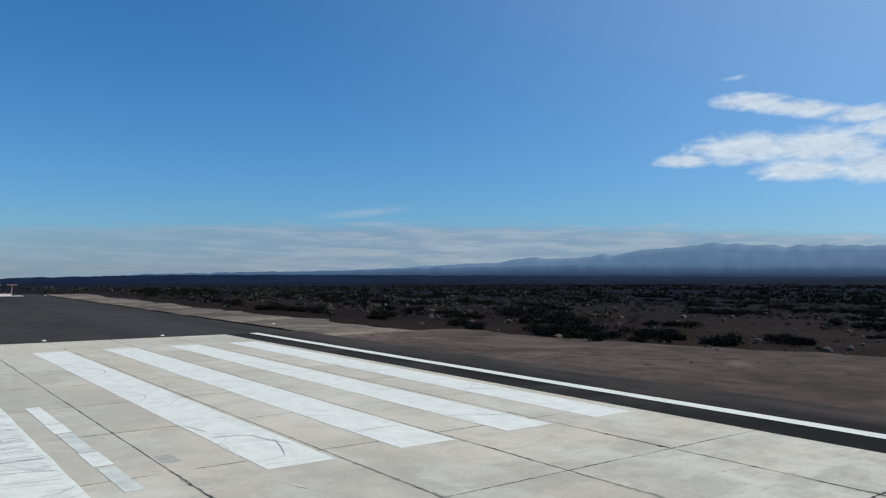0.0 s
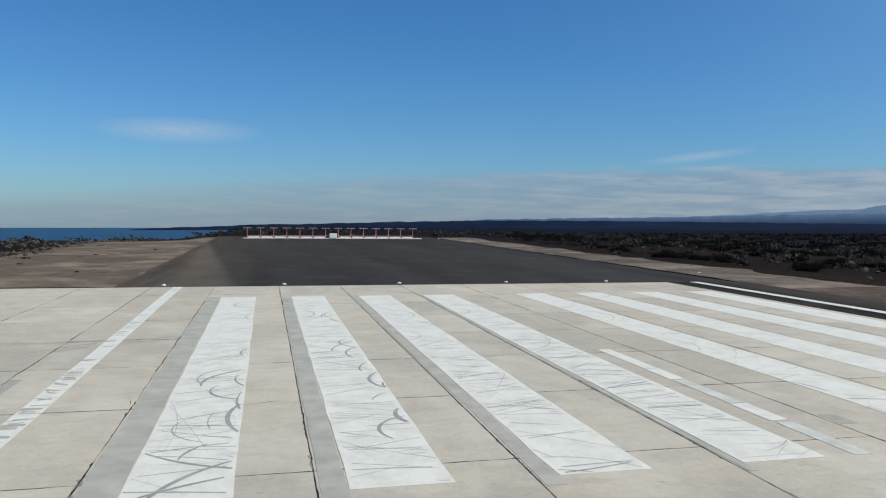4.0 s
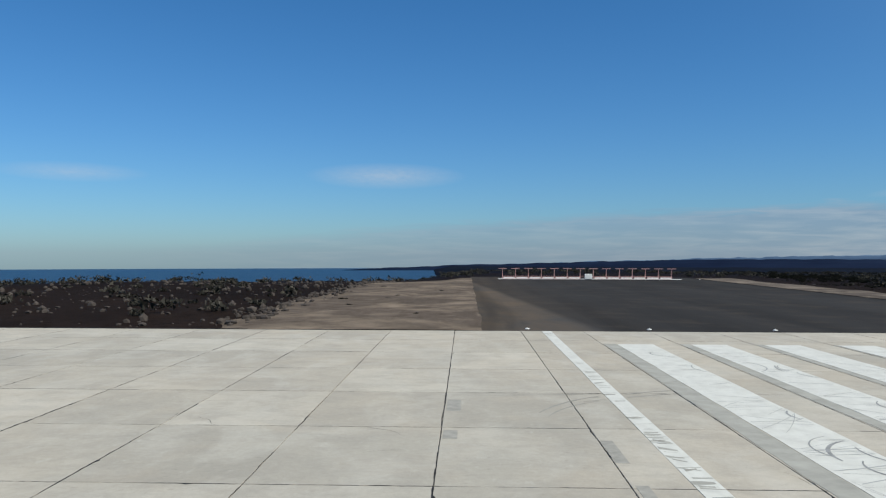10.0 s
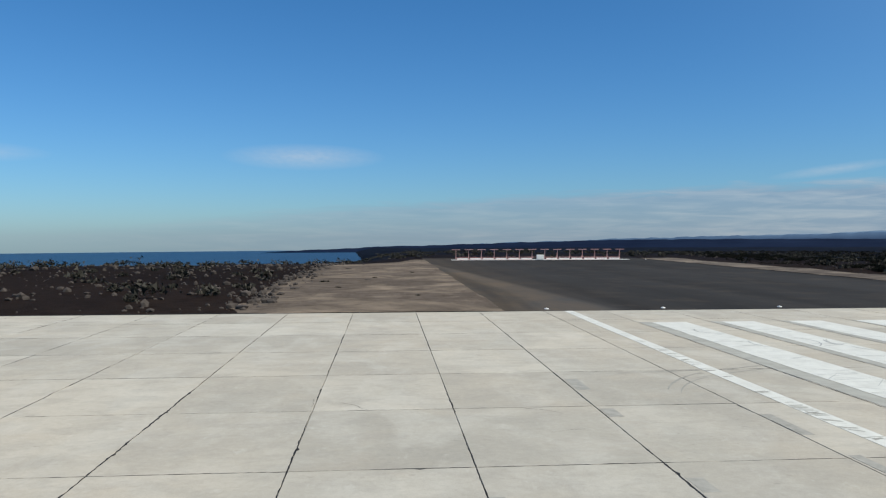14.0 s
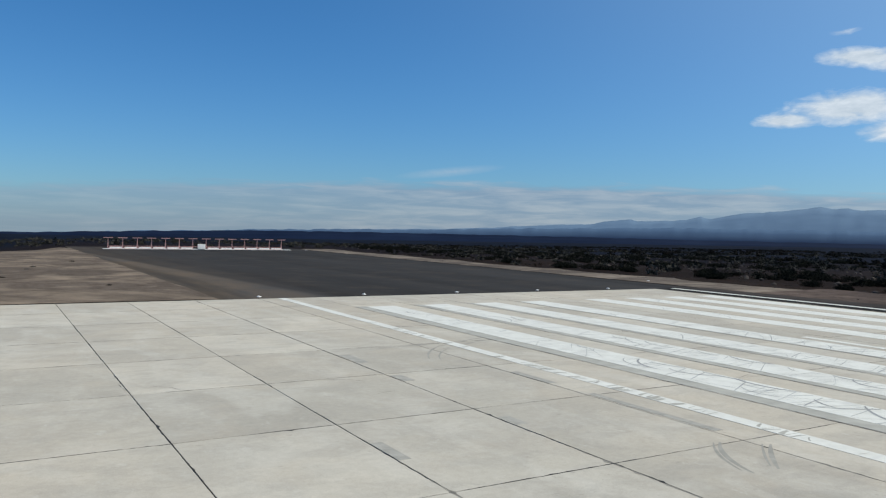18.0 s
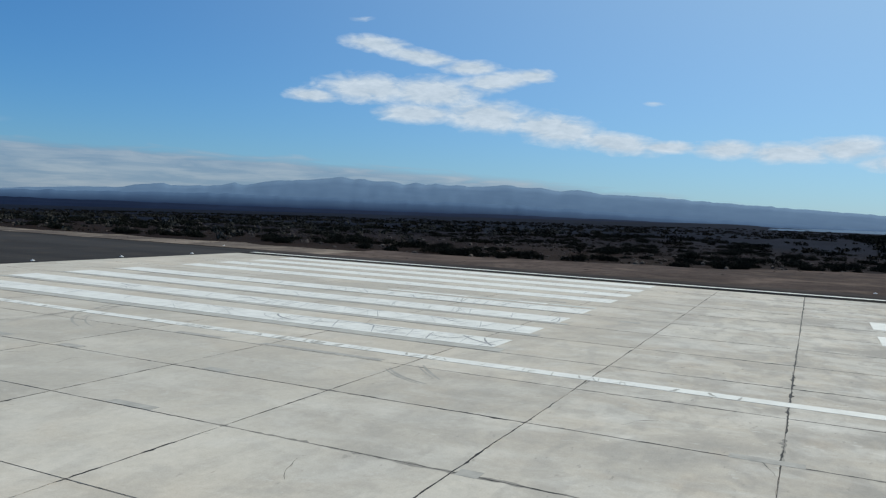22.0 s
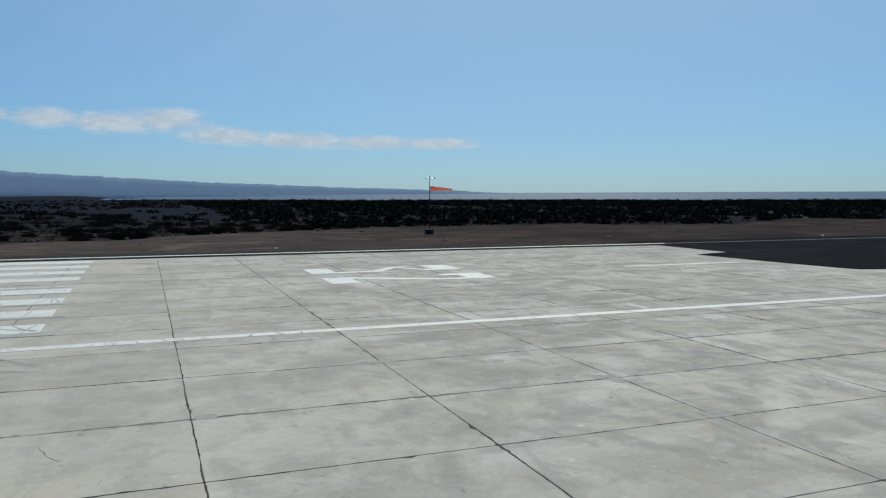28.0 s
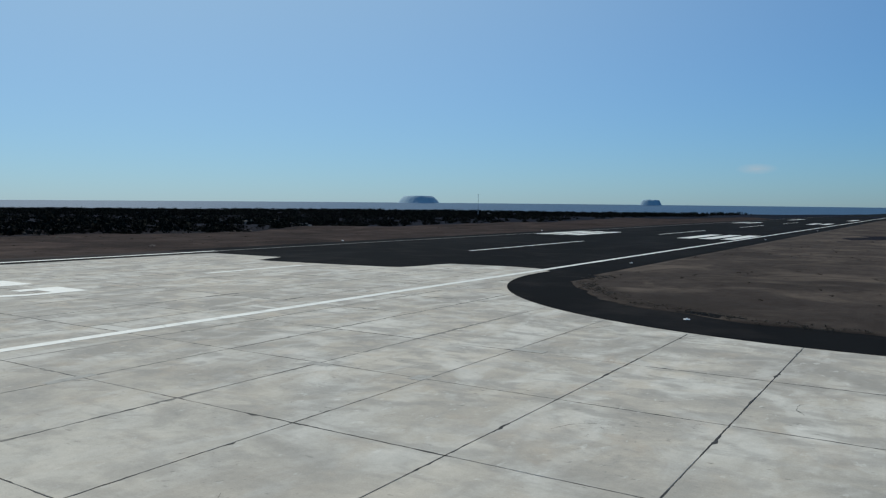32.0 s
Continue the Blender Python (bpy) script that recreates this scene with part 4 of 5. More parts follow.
# ---- low pale ruins beyond the runway ----
def ruin(x, y, w, h, turn, seed):
    """A broken low wall of pale blocks, each course a little out of line."""
    rng = random.Random(seed)
    root = empty("ruined_wall", pose(x, y, float(land_z(x, y)), 0, 0, turn))
    n = max(3, int(w / 0.9))
    for i in range(n):
        a = -w / 2 + w * i / n
        for k in range(max(1, int(h * rng.uniform(0.5, 1.2) / 0.4))):
            bm = add_box(bmesh.new(), a + 0.01, a + w / n - 0.01, -0.25 + rng.uniform(-0.04, 0.04), 0.25 + rng.uniform(-0.04, 0.04), -0.3 if k == 0 else 0.4 * k + 0.004, 0.4 * (k + 1), 0.03)
            part("block", bm, BLOCK, root)
    return tagged(root, "low broken wall of pale weathered blocks in scrub", "ruined wall", "ruined walls")


BLOCK = plain_surface("weathered_block", (0.50, 0.43, 0.36), 0.95, 0, 0.3, 1.5)
for k, (x, y, w, h, turn) in enumerate(((147, -195, 3.4, 1.7, 40), (136, -195, 3.2, 1.5, 35), (104, -171, 5.0, 1.3, 48), (214, -463, 5.0, 2.2, 30))):
    ruin(x, y, w, h, turn, 70 + k)


# ---- edge lights ----
def edge_light():
    root = empty("edge_light")
    part("base", add_rod(bmesh.new(), (0, 0, -0.02), (0, 0, 0.02), 0.15, 0.13, 16), WHITE, root, "round pale base plate")
    part("stem", add_rod(bmesh.new(), (0, 0, 0.02), (0, 0, 0.05), 0.02), WHITE, root)
    bm = bmesh.new()
    bmesh.ops.create_uvsphere(bm, u_segments=12, v_segments=8, radius=0.024, matrix=Matrix.Translation((0, 0, 0.055)) @ Matrix.Diagonal((1, 1, 0.9, 1)))
    part("lamp_dome", bm, LENS, root, "clear glass lamp dome", True)
    part("collar", add_rod(bmesh.new(), (0, 0, 0.035), (0, 0, 0.045), 0.05, 0.045, 14), WHITE, root)
    return tagged(root, "small white elevated edge light on the asphalt", "runway light", "edge lights")


first = edge_light()
spots = [(-0.8, 1.6), (6.45, 1.6), (13.85, 1.6), (21.2, 1.6), (28.5, 1.6), (37.3, 94.5), (39.6, -49.3), (39.6, 8.0), (39.6, -109.0), (39.6, -168.0), (-9.8, -72.8), (-15.1, -64.9), (-2.6, -95.0), (-2.6, -155.0), (-2.6, -215.0), (-27.0, -62.8)]
first.matrix_world = pose(spots[0][0], spots[0][1], 0.0)
for x, y in spots[1:]:
    copy_thing(first, pose(x, y, float(runway_z(y)) + (0.014 if x < -5 else 0.03 if x > 39 else -0.004)))


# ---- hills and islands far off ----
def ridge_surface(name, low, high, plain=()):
    """Distance haze put into the base colour: dark near land turns paler outwards."""
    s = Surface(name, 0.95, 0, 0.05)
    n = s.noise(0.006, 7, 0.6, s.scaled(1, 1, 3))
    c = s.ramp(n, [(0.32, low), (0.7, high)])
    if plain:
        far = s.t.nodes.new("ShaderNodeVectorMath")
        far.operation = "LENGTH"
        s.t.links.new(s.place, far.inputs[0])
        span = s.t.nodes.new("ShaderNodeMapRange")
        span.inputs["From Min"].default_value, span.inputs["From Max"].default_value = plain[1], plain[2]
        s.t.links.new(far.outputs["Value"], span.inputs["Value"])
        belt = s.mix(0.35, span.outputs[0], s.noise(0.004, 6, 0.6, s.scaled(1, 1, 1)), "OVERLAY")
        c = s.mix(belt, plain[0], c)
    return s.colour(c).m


def hill_range(name, az0, az1, near, far, profile, material, seed, rough, label, base=-90.0):
    """A range of hills: a broad sheet of land rising to a crest whose height follows a few control points."""
    n, m = 480, 12
    verts, faces = [], []
    pa, pe = [p[0] for p in profile], [p[1] for p in profile]
    for i in range(n + 1):
        a = az0 + (az1 - az0) * i / n
        e = float(np.interp(a, pa, pe)) + (float(fbm(np.array(a * 1.4), np.array(seed * 1.0), 5, seed)) - 0.48) * rough
        e += (float(fbm(np.array(a * 7.0), np.array(seed * 2.0), 3, seed + 9)) - 0.44) * rough * 0.8 * min(1.0, max(0.0, e))
        crest = EYE + far * math.tan(radians(max(e, -1.6)))
        broad = EYE + far * math.tan(radians(max(-1.6, sum(float(np.interp(a + d, pa, pe)) for d in (-4, -2.5, -1, 1, 2.5, 4)) / 6)))
        for j in range(m + 1):
            u = j / m
            r = near + (far - near) * u
            z = base + (broad + (crest - broad) * u ** 7 - base) * (u ** 1.6)
            if 0 < j < m:
                z += (float(fbm(np.array(a * 1.3), np.array(u * 5.0), 5, seed + 3)) - 0.48) * (crest - base) * 0.07 * math.sin(math.pi * u)
            verts.append((-10 + r * math.sin(radians(a)), -45 + r * math.cos(radians(a)), z))
        r = far + 150
        verts.append((-10 + r * math.sin(radians(a)), -45 + r * math.cos(radians(a)), base))
    w = m + 2
    for i in range(n):
        for j in range(w - 1):
            faces.append((i * w + j, i * w + j + 1, (i + 1) * w + j + 1, (i + 1) * w + j))
    ob = link_mesh(name, verts, faces, material, smooth=True)
    return tagged(ob, label, "hills", kind="structure")


# island rock paled by sea haze, mixed into its base colour
SEA_HAZE = ridge_surface("hazy_island", (0.35, 0.46, 0.52), (0.38, 0.49, 0.55))
# hills pale and blue with distance, as haze in their colour
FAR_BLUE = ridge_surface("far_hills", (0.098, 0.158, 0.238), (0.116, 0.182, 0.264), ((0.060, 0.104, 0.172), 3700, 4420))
# the navy is the bluing of distance, put into the scrubland's colour
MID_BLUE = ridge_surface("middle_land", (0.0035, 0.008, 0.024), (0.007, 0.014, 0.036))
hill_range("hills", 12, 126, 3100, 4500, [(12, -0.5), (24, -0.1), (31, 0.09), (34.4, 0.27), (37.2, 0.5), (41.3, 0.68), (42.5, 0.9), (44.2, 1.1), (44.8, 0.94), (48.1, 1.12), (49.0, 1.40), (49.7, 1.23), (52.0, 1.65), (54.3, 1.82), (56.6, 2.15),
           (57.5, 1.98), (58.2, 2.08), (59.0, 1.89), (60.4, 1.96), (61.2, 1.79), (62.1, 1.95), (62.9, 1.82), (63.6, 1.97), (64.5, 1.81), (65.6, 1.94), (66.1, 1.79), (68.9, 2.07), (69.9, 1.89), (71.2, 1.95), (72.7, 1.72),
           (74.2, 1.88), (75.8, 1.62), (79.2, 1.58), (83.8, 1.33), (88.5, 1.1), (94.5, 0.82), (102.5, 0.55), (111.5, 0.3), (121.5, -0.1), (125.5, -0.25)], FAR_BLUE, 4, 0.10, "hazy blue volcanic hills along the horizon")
# foothills: haze thickens with radius, all in the base colour
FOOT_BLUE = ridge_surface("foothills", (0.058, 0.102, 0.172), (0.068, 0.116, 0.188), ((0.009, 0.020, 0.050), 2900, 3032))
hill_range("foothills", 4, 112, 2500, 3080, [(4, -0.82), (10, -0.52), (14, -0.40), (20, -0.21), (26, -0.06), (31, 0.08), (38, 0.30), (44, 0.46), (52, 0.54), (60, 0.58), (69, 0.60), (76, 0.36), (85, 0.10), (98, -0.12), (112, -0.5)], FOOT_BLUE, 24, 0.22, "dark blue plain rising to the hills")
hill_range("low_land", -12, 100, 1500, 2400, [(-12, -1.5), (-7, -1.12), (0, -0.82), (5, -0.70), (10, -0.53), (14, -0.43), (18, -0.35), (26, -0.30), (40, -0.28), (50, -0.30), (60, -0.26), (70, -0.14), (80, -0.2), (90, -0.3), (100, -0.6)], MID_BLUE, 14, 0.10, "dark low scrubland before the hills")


def islet(name, az, wide, high, seed):
    """A flat-topped rock in the sea: even slopes from the water to a nearly level crown."""
    far = 4600.0
    cx, cy = -24 + far * math.sin(radians(az)), -36 + far * math.cos(radians(az))
    half, top = far * math.tan(radians(wide / 2)), EYE + far * math.tan(radians(high))
    levels = [(1.30, 0.0), (1.12, 0.28), (1.0, 0.46), (0.94, 0.58), (0.87, 0.72), (0.80, 0.85), (0.72, 0.97), (0.66, 1.0), (0.0, 1.01)]
    verts, faces, n = [], [], 26
    for k, (u, h) in enumerate(levels):
        for i in range(n):
            a = 2 * math.pi * i / n
            w = 1 + 0.16 * (float(fbm(np.array(math.cos(a) * 1.9 + 9), np.array(math.sin(a) * 1.9 + k * 0.12), 4, seed)) - 0.47)
            z = SEA - 2 + (top - SEA + 2) * h * (1 + ((0.018 * math.sin(2 * a + seed) + 0.010 * math.sin(7 * a + 2 * seed)) if h > 0.8 else 0))
            verts.append((cx + half * u * w * math.cos(a), cy + half * 0.6 * u * w * math.sin(a), z))
    for k in range(len(levels) - 1):
        for i in range(n):
            j = (i + 1) % n
            faces.append((k * n + i, k * n + j, (k + 1) * n + j, (k + 1) * n + i))
    ob = link_mesh(name, verts, faces, SEA_HAZE, smooth=False)
    return tagged(ob, "small flat-topped rocky island out at sea", "island", kind="structure")


islet("islet_west", 145.75, 3.4, 0.76, 3)
islet("islet_south", 162.6, 1.6, 0.62, 8)


# ---- scrub and stones ----
def scatter(count, seed, box, keep):
    rng = np.random.default_rng(seed)
    pts = np.stack([rng.uniform(box[0], box[1], count), rng.uniform(box[2], box[3], count)], 1)
    return pts[keep(pts[:, 0], pts[:, 1], rng)]


def bush_mesh(name, pts, seed, size, leaves, leaf, material, label, flat=0.75, lift=0.0):
    """Many low bushes of small crossing leaf blades and twigs in lumpy, open crowns."""
    rng = np.random.default_rng(seed)
    n = len(pts)
    s = size[0] + (size[1] - size[0]) * rng.random(n) ** 2.2
    z = land_z(pts[:, 0], pts[:, 1]) + lift
    lumps = 4
    lc = rng.normal(0, 0.38, (n, lumps, 3)) * np.array([1, 1, 0.45])
    lc[..., 2] = np.abs(lc[..., 2]) + 0.25
    pick = rng.integers(0, lumps, (n, leaves))
    c = lc[np.arange(n)[:, None], pick] + rng.normal(0, 0.24, (n, leaves, 3)) * np.array([1, 1, flat])
    c[..., 2] = np.clip(c[..., 2], 0.03, None)
    c = c * s[:, None, None]
    c[..., 2] *= flat
    c += np.stack([pts[:, 0], pts[:, 1], z], 1)[:, None, :]
    u = rng.normal(0, 1, (n, leaves, 3))
    u /= np.linalg.norm(u, axis=-1, keepdims=True)
    w = rng.normal(0, 1, (n, leaves, 3))
    w -= u * (u * w).sum(-1, keepdims=True)
    w /= np.linalg.norm(w, axis=-1, keepdims=True)
    k = (leaf * (0.5 + rng.random((n, leaves))) * np.sqrt(s)[:, None])[..., None]
    blade = np.stack([c - u * k * 1.1 - w * k * 0.35, c + u * k * 1.1 - w * k * 0.35, c + w * k * 0.75], 2)
    verts = blade.reshape(-1, 3)
    faces = np.arange(len(verts)).reshape(-1, 3)
    me = bpy.data.meshes.new(name)
    me.vertices.add(len(verts))
    me.vertices.foreach_set("co", verts.astype(np.float32).ravel())
    me.loops.add(faces.size)
    me.loops.foreach_set("vertex_index", faces.astype(np.int32).ravel())
    me.polygons.add(len(faces))
    me.polygons.foreach_set("loop_start", (np.arange(len(faces)) * 3).astype(np.int32))
    me.polygons.foreach_set("loop_total", np.full(len(faces), 3, np.int32))
    me.materials.append(material)
    me.update(calc_edges=True)
    me.validate()
    return tagged(new(name, me), label, "scrub", kind="stuff")


def east_side(x, y, rng):
    patch = fbm(x / 18, y / 18, 4, 77)
    return (x > outer_x(y) + 1 - 4 * (y > 0) + 6 * fbm(y / 9, y * 0 + 3, 3, 2)) & (patch + rng.random(len(x)) * 0.22 + 0.10 * ease(60, 110, x) > 0.585)


def north_side(x, y, rng):
    r = np.hypot(x - 5, y + 40)
    open_ground = (x > -22) & (x < 47) & (y < 108)
    return (~open_ground) & (y > 6) & (fbm(x / 18, y / 18, 4, 78) + rng.random(len(x)) * 0.4 > 0.55) & (r < 700)


def clumped(pts, seed, low, high, spread):
    """Gather single bushes into loose thickets."""
    rng = np.random.default_rng(seed)
    n = rng.integers(low, high + 1, len(pts))
    more = np.repeat(pts, n, axis=0)
    return more + rng.normal(0, spread, more.shape) * np.array([0.6, 1.3])


near_east = scatter(5200, 1, (50, 150, -190, 140), east_side)
bush_mesh("scrub_near", near_east, 2, (0.18, 0.9), 120, 0.062, SCRUB, "low dry brown scrub bushes on stony ground")
green_east = clumped(scatter(700, 3, (54, 190, -230, 140), east_side), 41, 3, 9, 1.4)
bush_mesh("scrub_green", green_east, 4, (0.5, 1.7), 520, 0.070, GREEN, "dark olive thickets scattered through the scrub", 0.62)
rng = np.random.default_rng(91)
ys = np.concatenate([np.arange(-96, 60, 6.5) + rng.uniform(-2.5, 2.5, 24), np.arange(-90, 40, 9.0) + rng.uniform(-3, 3, 15)])
edge_row = np.stack([outer_x(ys) + np.concatenate([rng.uniform(1.0, 5.0, 24), rng.uniform(6, 16, 15)]), ys], 1)
edge_row = edge_row[rng.random(len(edge_row)) < 0.8]
bush_mesh("scrub_edge", clumped(edge_row, 92, 2, 5, 0.8), 93, (0.7, 1.45), 1500, 0.058, GREEN, "rounded dark bushes along the edge of the graded earth", 0.72)
far_east = scatter(9000, 5, (140, 700, -700, 600), lambda x, y, rng: fbm(x / 40, y / 40, 4, 70) + rng.random(len(x)) * 0.3 > 0.5)
bush_mesh("scrub_far", far_east, 6, (0.8, 2.4), 56, 0.22, SCRUB, "dark scrubland stretching away from the runway")
north = scatter(8000, 7, (-330, 330, 10, 560), north_side)
bush_mesh("scrub_north", north, 8, (0.5, 2.0), 66, 0.17, DRY, "dry scrub beyond the end of the overrun")
south = scatter(9000, 9, (55, 560, -800, -60), lambda x, y, rng: (x > outer_x(y) + 4) & (fbm(x / 40, y / 40, 4, 71) + rng.random(len(x)) * 0.4 > 0.5))
bush_mesh("trees_south", south, 10, (0.7, 3.2), 110, 0.19, GREEN, "dark low trees and scrub along the runway", 0.9)
south2 = scatter(2600, 11, (-330, -60, -900, -140), lambda x, y, rng: fbm(x / 40, y / 40, 4, 72) + rng.random(len(x)) * 0.4 > 0.5)
bush_mesh("scrub_south", south2, 12, (0.8, 2.6), 60, 0.24, GREEN, "dark scrub beyond the verge of the runway", 0.9)

tufts = scatter(5200, 31, (39.5, 84, -190, 120), lambda x, y, rng: (x < outer_x(y) + 3) & (fbm(x / 5, y / 9, 4, 55) + rng.random(len(x)) * 0.25 > 0.62))
bush_mesh("dry_tufts", tufts, 32, (0.06, 0.30), 26, 0.06, SCRUB, "sparse dry tufts on the graded earth", 0.6, 0.05)
tufts = scatter(600, 33, (-60, -5, -150, -64), lambda x, y, rng: ((x < ISLE[0]) | (np.hypot(x - ISLE[0], y - ISLE[1]) < 17.2) | (y < ISLE[1])) & (fbm(x / 4, y / 4, 4, 56) + rng.random(len(x)) * 0.25 > 0.58))
bush_mesh("verge_tufts", tufts, 34, (0.06, 0.34), 26, 0.06, SCRUB, "low dry grass and weeds on the verge", 0.6, 0.16)


def dead_branches(pts, seed):
    """Pale fallen branches, each a bent tapering stick with a fork."""
    rng = random.Random(seed)
    bm = bmesh.new()
    for x, y in pts:
        z = float(land_z(x, y))
        a, length = rng.uniform(0, 6.28), rng.uniform(0.7, 2.0)
        p = Vector((x, y, z + 0.08))
        for k in range(3):
            q = p + Vector((math.cos(a), math.sin(a), rng.uniform(0.0, 0.35))) * length / 3
            add_rod(bm, p, q, 0.035 - 0.008 * k, 0.027 - 0.008 * k, 5)
            if k == 1:
                b = a + rng.choice((-0.8, 0.8))
                add_rod(bm, p, p + Vector((math.cos(b), math.sin(b), 0.5)) * length * 0.35, 0.02, 0.01, 5)
            p, a = q, a + rng.gauss(0, 0.35)
    return tagged(part("dead_branches", bm, BARE_WOOD), "pale bare fallen branches lying in the scrub", "branches", kind="stuff")


BARE_WOOD = plain_surface("bare_wood", (0.16, 0.14, 0.12), 0.9, 0, 0.3, 5)
dead_branches(scatter(420, 51, (52, 110, -110, 90), east_side)[:45], 52)


def stones(name, pts, seed, size, label):
    rng = np.random.default_rng(seed)
    bm = bmesh.new()
    bmesh.ops.create_icosphere(bm, subdivisions=1, radius=1.0)
    base = np.array([v.co[:] for v in bm.verts])
    tri = np.array([[v.index for v in f.verts] for f in bm.faces])
    bm.free()
    n = len(pts)
    s = size[0] + (size[1] - size[0]) * rng.random(n) ** 3
    sq = rng.uniform(0.6, 1.2, (n, 1, 3)) * np.array([1, 1, 0.7])
    v = base[None] * (1 + rng.normal(0, 0.16, (n, len(base), 1))) * sq * s[:, None, None]
    v += np.stack([pts[:, 0], pts[:, 1], land_z(pts[:, 0], pts[:, 1]) + s * 0.25], 1)[:, None]
    f = (tri[None] + (np.arange(n) * len(base))[:, None, None]).reshape(-1, 3)
    ob = link_mesh(name, v.reshape(-1, 3), f.tolist(), ROCK)
    return tagged(ob, label, "stones", kind="stuff")


stones("lava_stones", scatter(2600, 21, (42, 120, -150, 120), lambda x, y, rng: rng.random(len(x)) < np.where(x < outer_x(y), 0.07, 0.9)), 22, (0.06, 0.42), "brown lava stones strewn over the earth")
def rim(x, y, rng):
    d = np.hypot(x - ISLE[0], y - ISLE[1])
    return (x > ISLE[0]) & (y > ISLE[1]) & (rng.random(len(x)) < np.exp(-((d - 16.6) / 0.55) ** 2))


bush_mesh("rim_grass", scatter(5200, 61, (-22, -4, -82, -64), rim), 62, (0.06, 0.2), 22, 0.05, STRAW, "pale dry grass along the rim of the asphalt", 0.7, 0.14)
stones("rim_stones", scatter(2600, 63, (-22, -4, -82, -64), rim), 64, (0.03, 0.10), "small pale stones along the rim of the asphalt")
stones("bank_stones", scatter(1500, 25, (-24, -17, 3, 115), lambda x, y, rng: rng.random(len(x)) < np.exp(-((x + 19.8) / 1.5) ** 2)), 26, (0.07, 0.42), "loose rubble bank along the edge of the graded earth")
shrubs = np.array([(-8.2, 12.5), (-14.6, 22.0), (-11.8, 37.0), (-16.4, 30.0), (-7.4, 48.0)])
bush_mesh("verge_shrubs", shrubs, 44, (0.3, 0.5), 260, 0.06, GREEN, "a few small dark shrubs on bare graded earth", 0.5, 0.08)
stones("loose_stones", scatter(900, 23, (-60, -8, 2, 110), lambda x, y, rng: rng.random(len(x)) < np.where(x > -20, 0.1, 0.9)), 24, (0.08, 0.5), "brown stones on the earth beside the overrun")


# ---- concrete slabs of the pad ----
def slab_mesh(w, d):
    bm = bmesh.new()
    add_box(bm, -w / 2, w / 2, -d / 2, d / 2, -0.24, 0.0)
    top = [e for e in bm.edges if all(v.co.z > -0.01 for v in e.verts)]
    bmesh.ops.bevel(bm, geom=top, offset=0.012, segments=1, affect="EDGES")
    me = bpy.data.meshes.new("slab")
    bmesh.ops.recalc_face_normals(bm, faces=bm.faces[:])
    bm.to_mesh(me)
    bm.free()
    me.materials.append(CONCRETE)
    return me


pad = tagged(new("pad"), "pale worn concrete slabs with dark sealed joints", "concrete", kind="structure")
part("joint_bed", add_box(bmesh.new(), COLS[0], EDGE_X, ROWS[0], ROWS[-1], -0.30, -0.045), SEAL, pad, "dark joint sealant between the slabs")
GAP = 0.010


def seal_line(along_x, at, a, b, seed, wide, material=None, z=0.0022):
    """One joint's dark sealant: ragged, squeezed out in lumps, thin or gone in places."""
    rng = random.Random(seed)
    bm = bmesh.new()
    n = int(abs(b - a) / 0.13)
    prev, off, run, left = None, 0.0, 1.0, 0
    for i in range(n + 1):
        u = a + (b - a) * i / n
        off = off * 0.75 + rng.gauss(0, 0.0055)
        if left <= 0:
            run, left = rng.choice((0.25, 0.5, 0.8, 1.0, 1.25, 1.6)), rng.randrange(3, 22)
        left -= 1
        span = wide * run * (0.72 if not along_x and u > -37 else 1.1)
        w1, w2 = (max(0.0015, span * (0.35 + 1.3 * rng.random() ** 1.6)) * (2.4 if rng.random() < 0.05 else 1.0) for k in range(2))
        ends = [(u, at + off - w1), (u, at + off + w2)] if along_x else [(at + off - w1, u), (at + off + w2, u)]
        pair = [bm.verts.new((x, y, z)) for x, y in ends]
        if prev:
            bm.faces.new((prev[0], pair[0], pair[1], prev[1]))
        prev = pair
    return part("joint_stain" if material else "joint_seal", bm, material or SEAL, pad)


STAIN = plain_surface("joint_stain", (0.215, 0.203, 0.178), 0.92, 0, 0.3, 2.5)
for i, x in enumerate(COLS[9:-1]):
    seal_line(False, x, -80.5, -34.0, 700 + i, 0.036, STAIN, 0.0018)
for j, y in enumerate(ROWS[3:8]):
    seal_line(True, y, -5.0, 31.5, 730 + j, 0.024, STAIN, 0.0016)
for i, x in enumerate(COLS[1:-1]):
    seal_line(False, x, -60.0 if x == -12.4 else ROWS[0] if x > ISLE[0] + 19 else ISLE[1] + 21.5 if x < ISLE[0] else ISLE[1] + math.sqrt(21.6 ** 2 - min(21.5, x - ISLE[0]) ** 2), ROWS[-1], 200 + i, 0.014 if i % 3 else 0.019)
for x, y, a, length in ((-12.45, -60.0, 4.20, 1.75), (-16.15, -60.5, 4.16, 0.95)):           # joints bending in to the rounded edge
    bm = bmesh.new()
    add_track(bm, x, y, a, length, 0.1, 0.016, lambda px, py: True, 0.0022)
    part("joint_seal", bm, SEAL, pad)
for j, y in enumerate(ROWS[1:-1]):
    gap = ISLE[1] + 21.4 - y
    left = COLS[0] if gap < 0 else ISLE[0] + math.sqrt(max(0.0, 21.6 ** 2 - (y - ISLE[1]) ** 2))
    if y < -56:
        left = max(left, -6.0)
    seal_line(True, y, left, EDGE_X, 300 + j, 0.017 if y < -42 else 0.011)
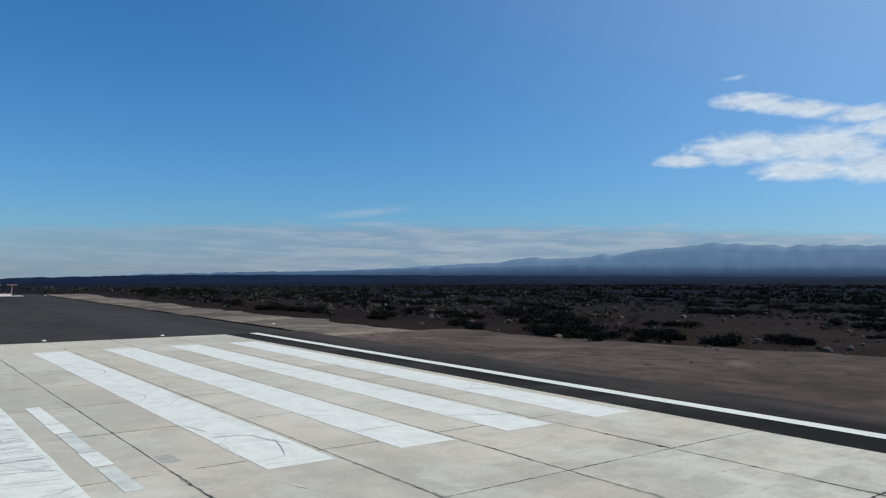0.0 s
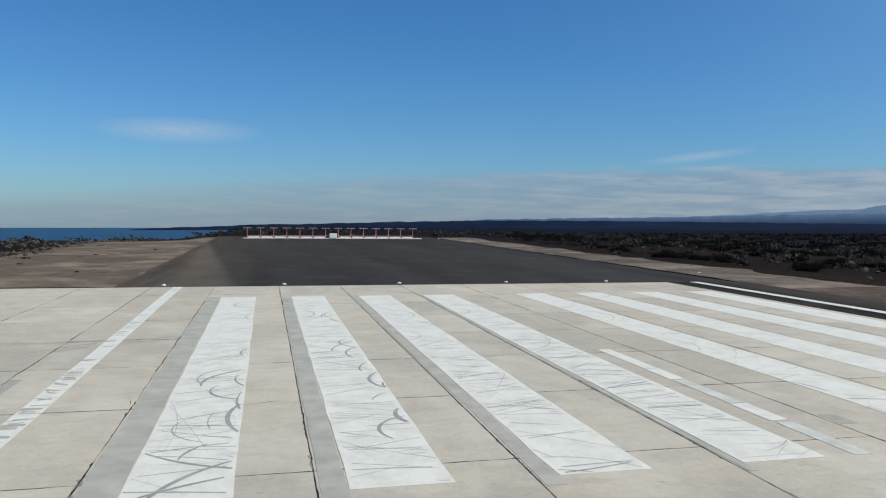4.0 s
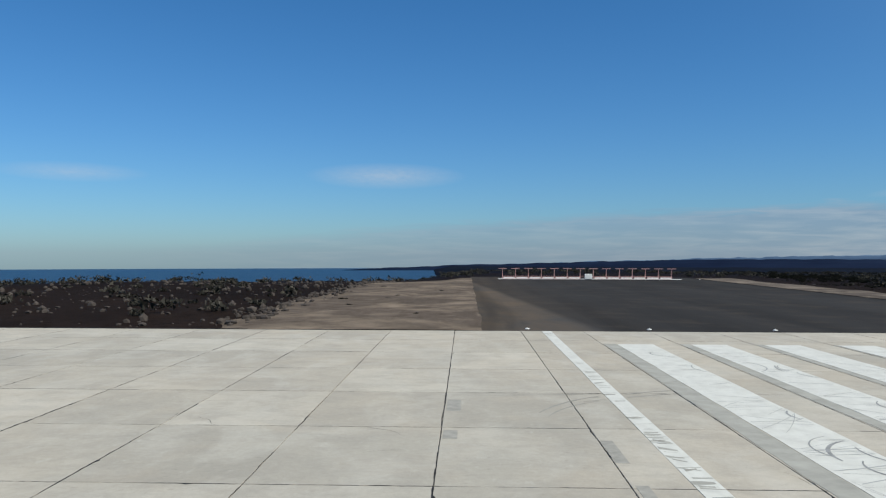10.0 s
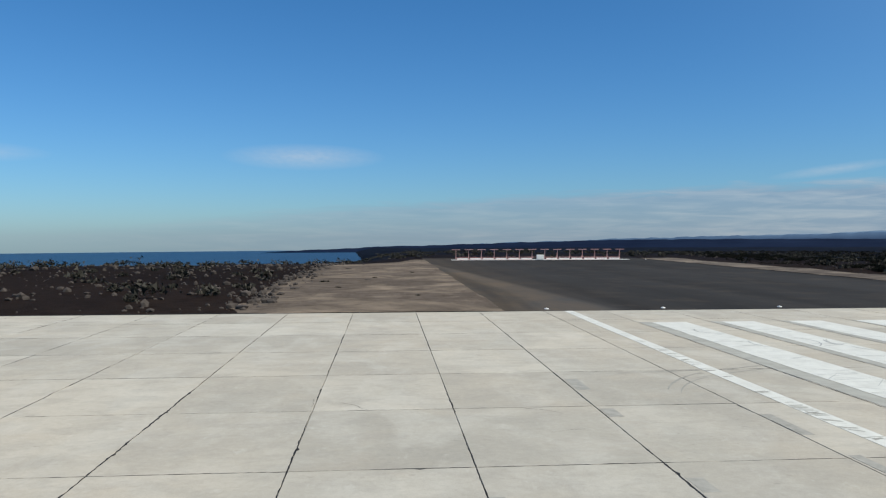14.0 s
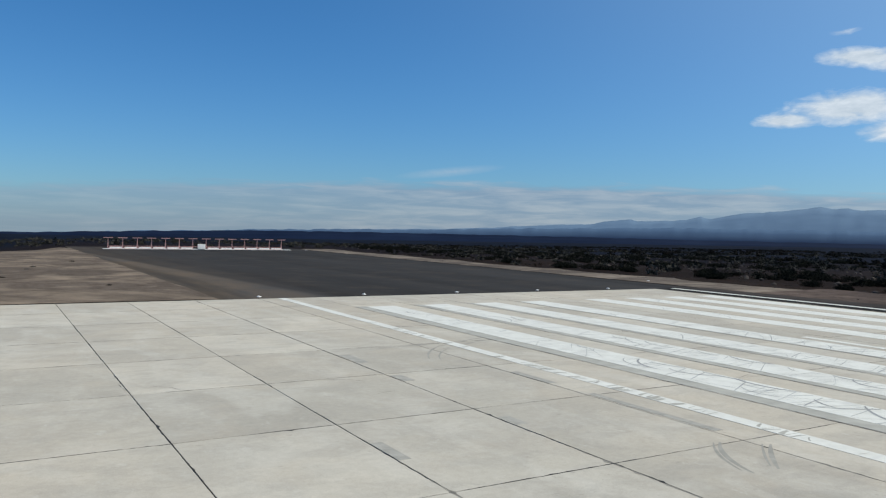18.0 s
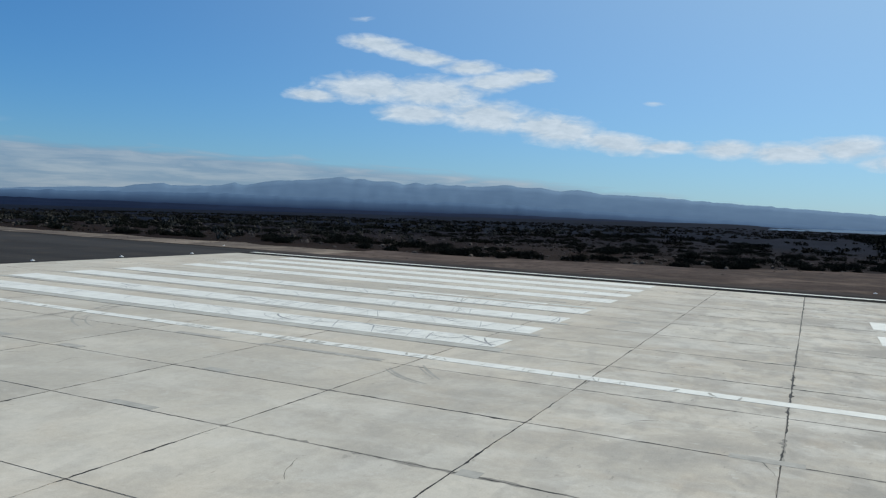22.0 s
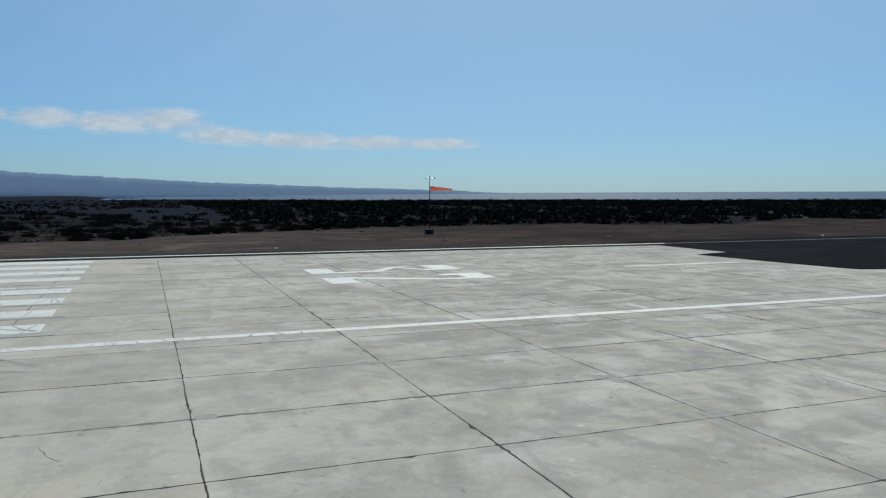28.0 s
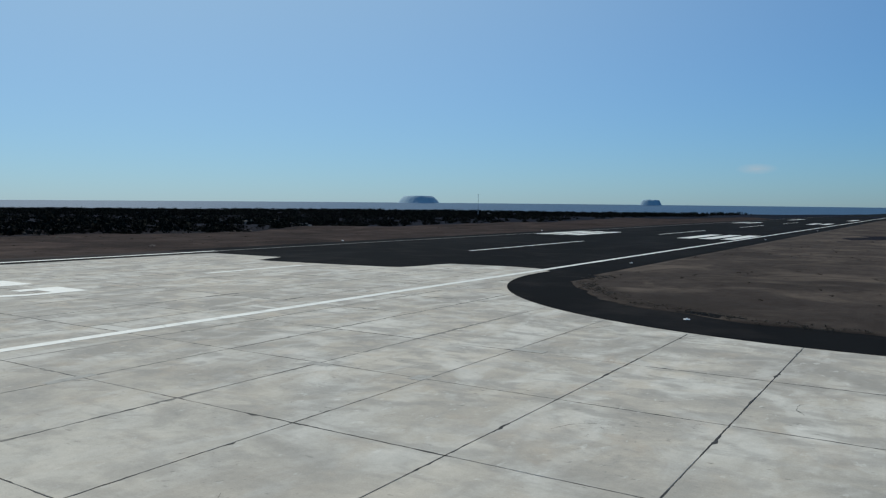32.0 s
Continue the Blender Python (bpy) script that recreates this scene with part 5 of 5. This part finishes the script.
for along_x, at, a, b in ((False, 13.6, -66.2, -63.4), (False, 13.6, -72.2, -69.2), (False, 6.1, -60.6, -58.6), (False, 2.3, -61.2, -59.9), (True, ROWS[4], 10.2, 11.5), (True, ROWS[4], 4.4, 5.6), (False, 9.8, -68.0, -66.9)):
    seal_line(along_x, at, a, b, int(abs(a) * 10), 0.055, None, 0.0026)          # broken out stretches of joint
shapes = {}
cells = []
for i in range(len(COLS) - 1):
    for j in range(len(ROWS) - 1):
        x0, x1, y0, y1 = COLS[i], COLS[i + 1], ROWS[j], ROWS[j + 1]
        reach = max(math.hypot(x - ISLE[0], y - ISLE[1]) for x in (x0, x1) for y in (y0, y1))
        if (x1 < ISLE[0] and y1 < ISLE[1] + 21) or (y1 < ISLE[1] + 21.5 and reach < 21):
            continue
        if x0 < ISLE[0] and y0 < ISLE[1] + 16:
            continue
        cells.append((x0, x1, y0, y1))
rng = random.Random(11)
for x0, x1, y0, y1 in cells:
    key = (round(x1 - x0, 2), round(y1 - y0, 2))
    if key not in shapes:
        shapes[key] = slab_mesh(x1 - x0 - GAP, y1 - y0 - GAP * 0.4)
    ob = new("slab", shapes[key])
    ob.parent = pad
    ob.location = ((x0 + x1) / 2, (y0 + y1) / 2, rng.uniform(-0.002, 0.0015))
    ob.rotation_euler = (0, 0, rng.gauss(0, 0.0004))
for x, y, w, d in ((-4.82, -21.9, 0.42, 1.7), (-4.86, -25.6, 0.36, 0.9), (-1.12, -27.1, 0.30, 2.0), (-1.08, -31.9, 0.26, 4.4), (-4.88, -31.25, 0.32, 0.8), (-8.64, -32.25, 0.28, 1.3), (-5.0, -44.75, 0.30, 1.35), (-8.72, -40.25, 0.34, 0.42),
                   (-8.87, -49.8, 0.78, 0.28), (-12.2, -49.98, 0.42, 0.55), (-12.84, -55.1, 1.1, 0.42), (17.8, -33.6, 0.4, 0.8), (12.6, -38.4, 0.5, 0.9), (2.6, -25.2, 0.30, 1.6)):
    bm = add_box(bmesh.new(), x - w / 2, x + w / 2, y - d / 2, y + d / 2, -0.02, 0.0035)
    part("patch", bm, PATCH, pad, "grey patched repair in the concrete")
NEW = plain_surface("new_concrete", (0.475, 0.462, 0.415), 0.9, 0, 0.14, 2)
for x, y, w, d in ((1.35, -50.30, 1.7, 0.55), (1.3, -57.6, 1.5, 0.35)):
    bm = add_box(bmesh.new(), x - w / 2, x + w / 2, y - d / 2, y + d / 2, -0.02, 0.0032)
    part("patch", bm, NEW, pad, "pale new repair in the concrete")


def crack(x, y, a, length, seed):
    """A thin wandering crack in the concrete."""
    rng = random.Random(seed)
    bm = bmesh.new()
    prev = None
    n = int(length / 0.18)
    for i in range(n + 1):
        w = 0.002 + 0.008 * rng.random() ** 2 * math.sin(math.pi * (i + 0.5) / (n + 1))
        nx, ny = -math.sin(a), math.cos(a)
        pair = (bm.verts.new((x - nx * w, y - ny * w, 0.0032)), bm.verts.new((x + nx * w, y + ny * w, 0.0032)))
        if prev:
            bm.faces.new((prev[0], pair[0], pair[1], prev[1]))
        prev = pair
        x, y, a = x + math.cos(a) * 0.18, y + math.sin(a) * 0.18, a + rng.gauss(0, 0.24)
    return part("crack", bm, SEAL, pad)


for k, (x, y, a, length) in enumerate(((-14.2, -41.5, 2.2, 2.4), (-10.6, -37.8, 0.7, 1.8), (-3.2, -42.6, 1.9, 2.2), (-17.9, -48.6, 0.4, 2.6), (-7.4, -52.2, 1.4, 1.9), (4.2, -42.3, 2.6, 2.0), (11.6, -41.2, 0.5, 2.4), (22.6, -42.4, 1.0, 2.0),
                                        (8.0, -47.7, 2.0, 1.6), (-6.8, -27.4, 0.3, 1.5), (-11.0, -24.8, 2.4, 2.1), (-2.4, -50.2, 0.9, 1.7), (19.4, -38.0, 2.1, 1.5), (-21.0, -52.8, 1.2, 2.3))):
    crack(x, y, a, length * 0.6, 500 + k)

rng = random.Random(77)
for k in range(44):                                     # broken edges along the joints
    i, j = rng.randrange(3, len(COLS) - 2), rng.randrange(3, len(ROWS) - 2)
    if k % 2:
        crack(COLS[i] + rng.choice((-0.07, 0.07)), ROWS[j] + rng.uniform(0.3, 4.5), math.pi / 2 + rng.gauss(0, 0.12), rng.uniform(0.5, 1.4), 600 + k)
    else:
        crack(COLS[i] + rng.uniform(0.2, 3.0), ROWS[j] + rng.choice((-0.06, 0.06)), rng.gauss(0, 0.12), rng.uniform(0.5, 1.6), 600 + k)
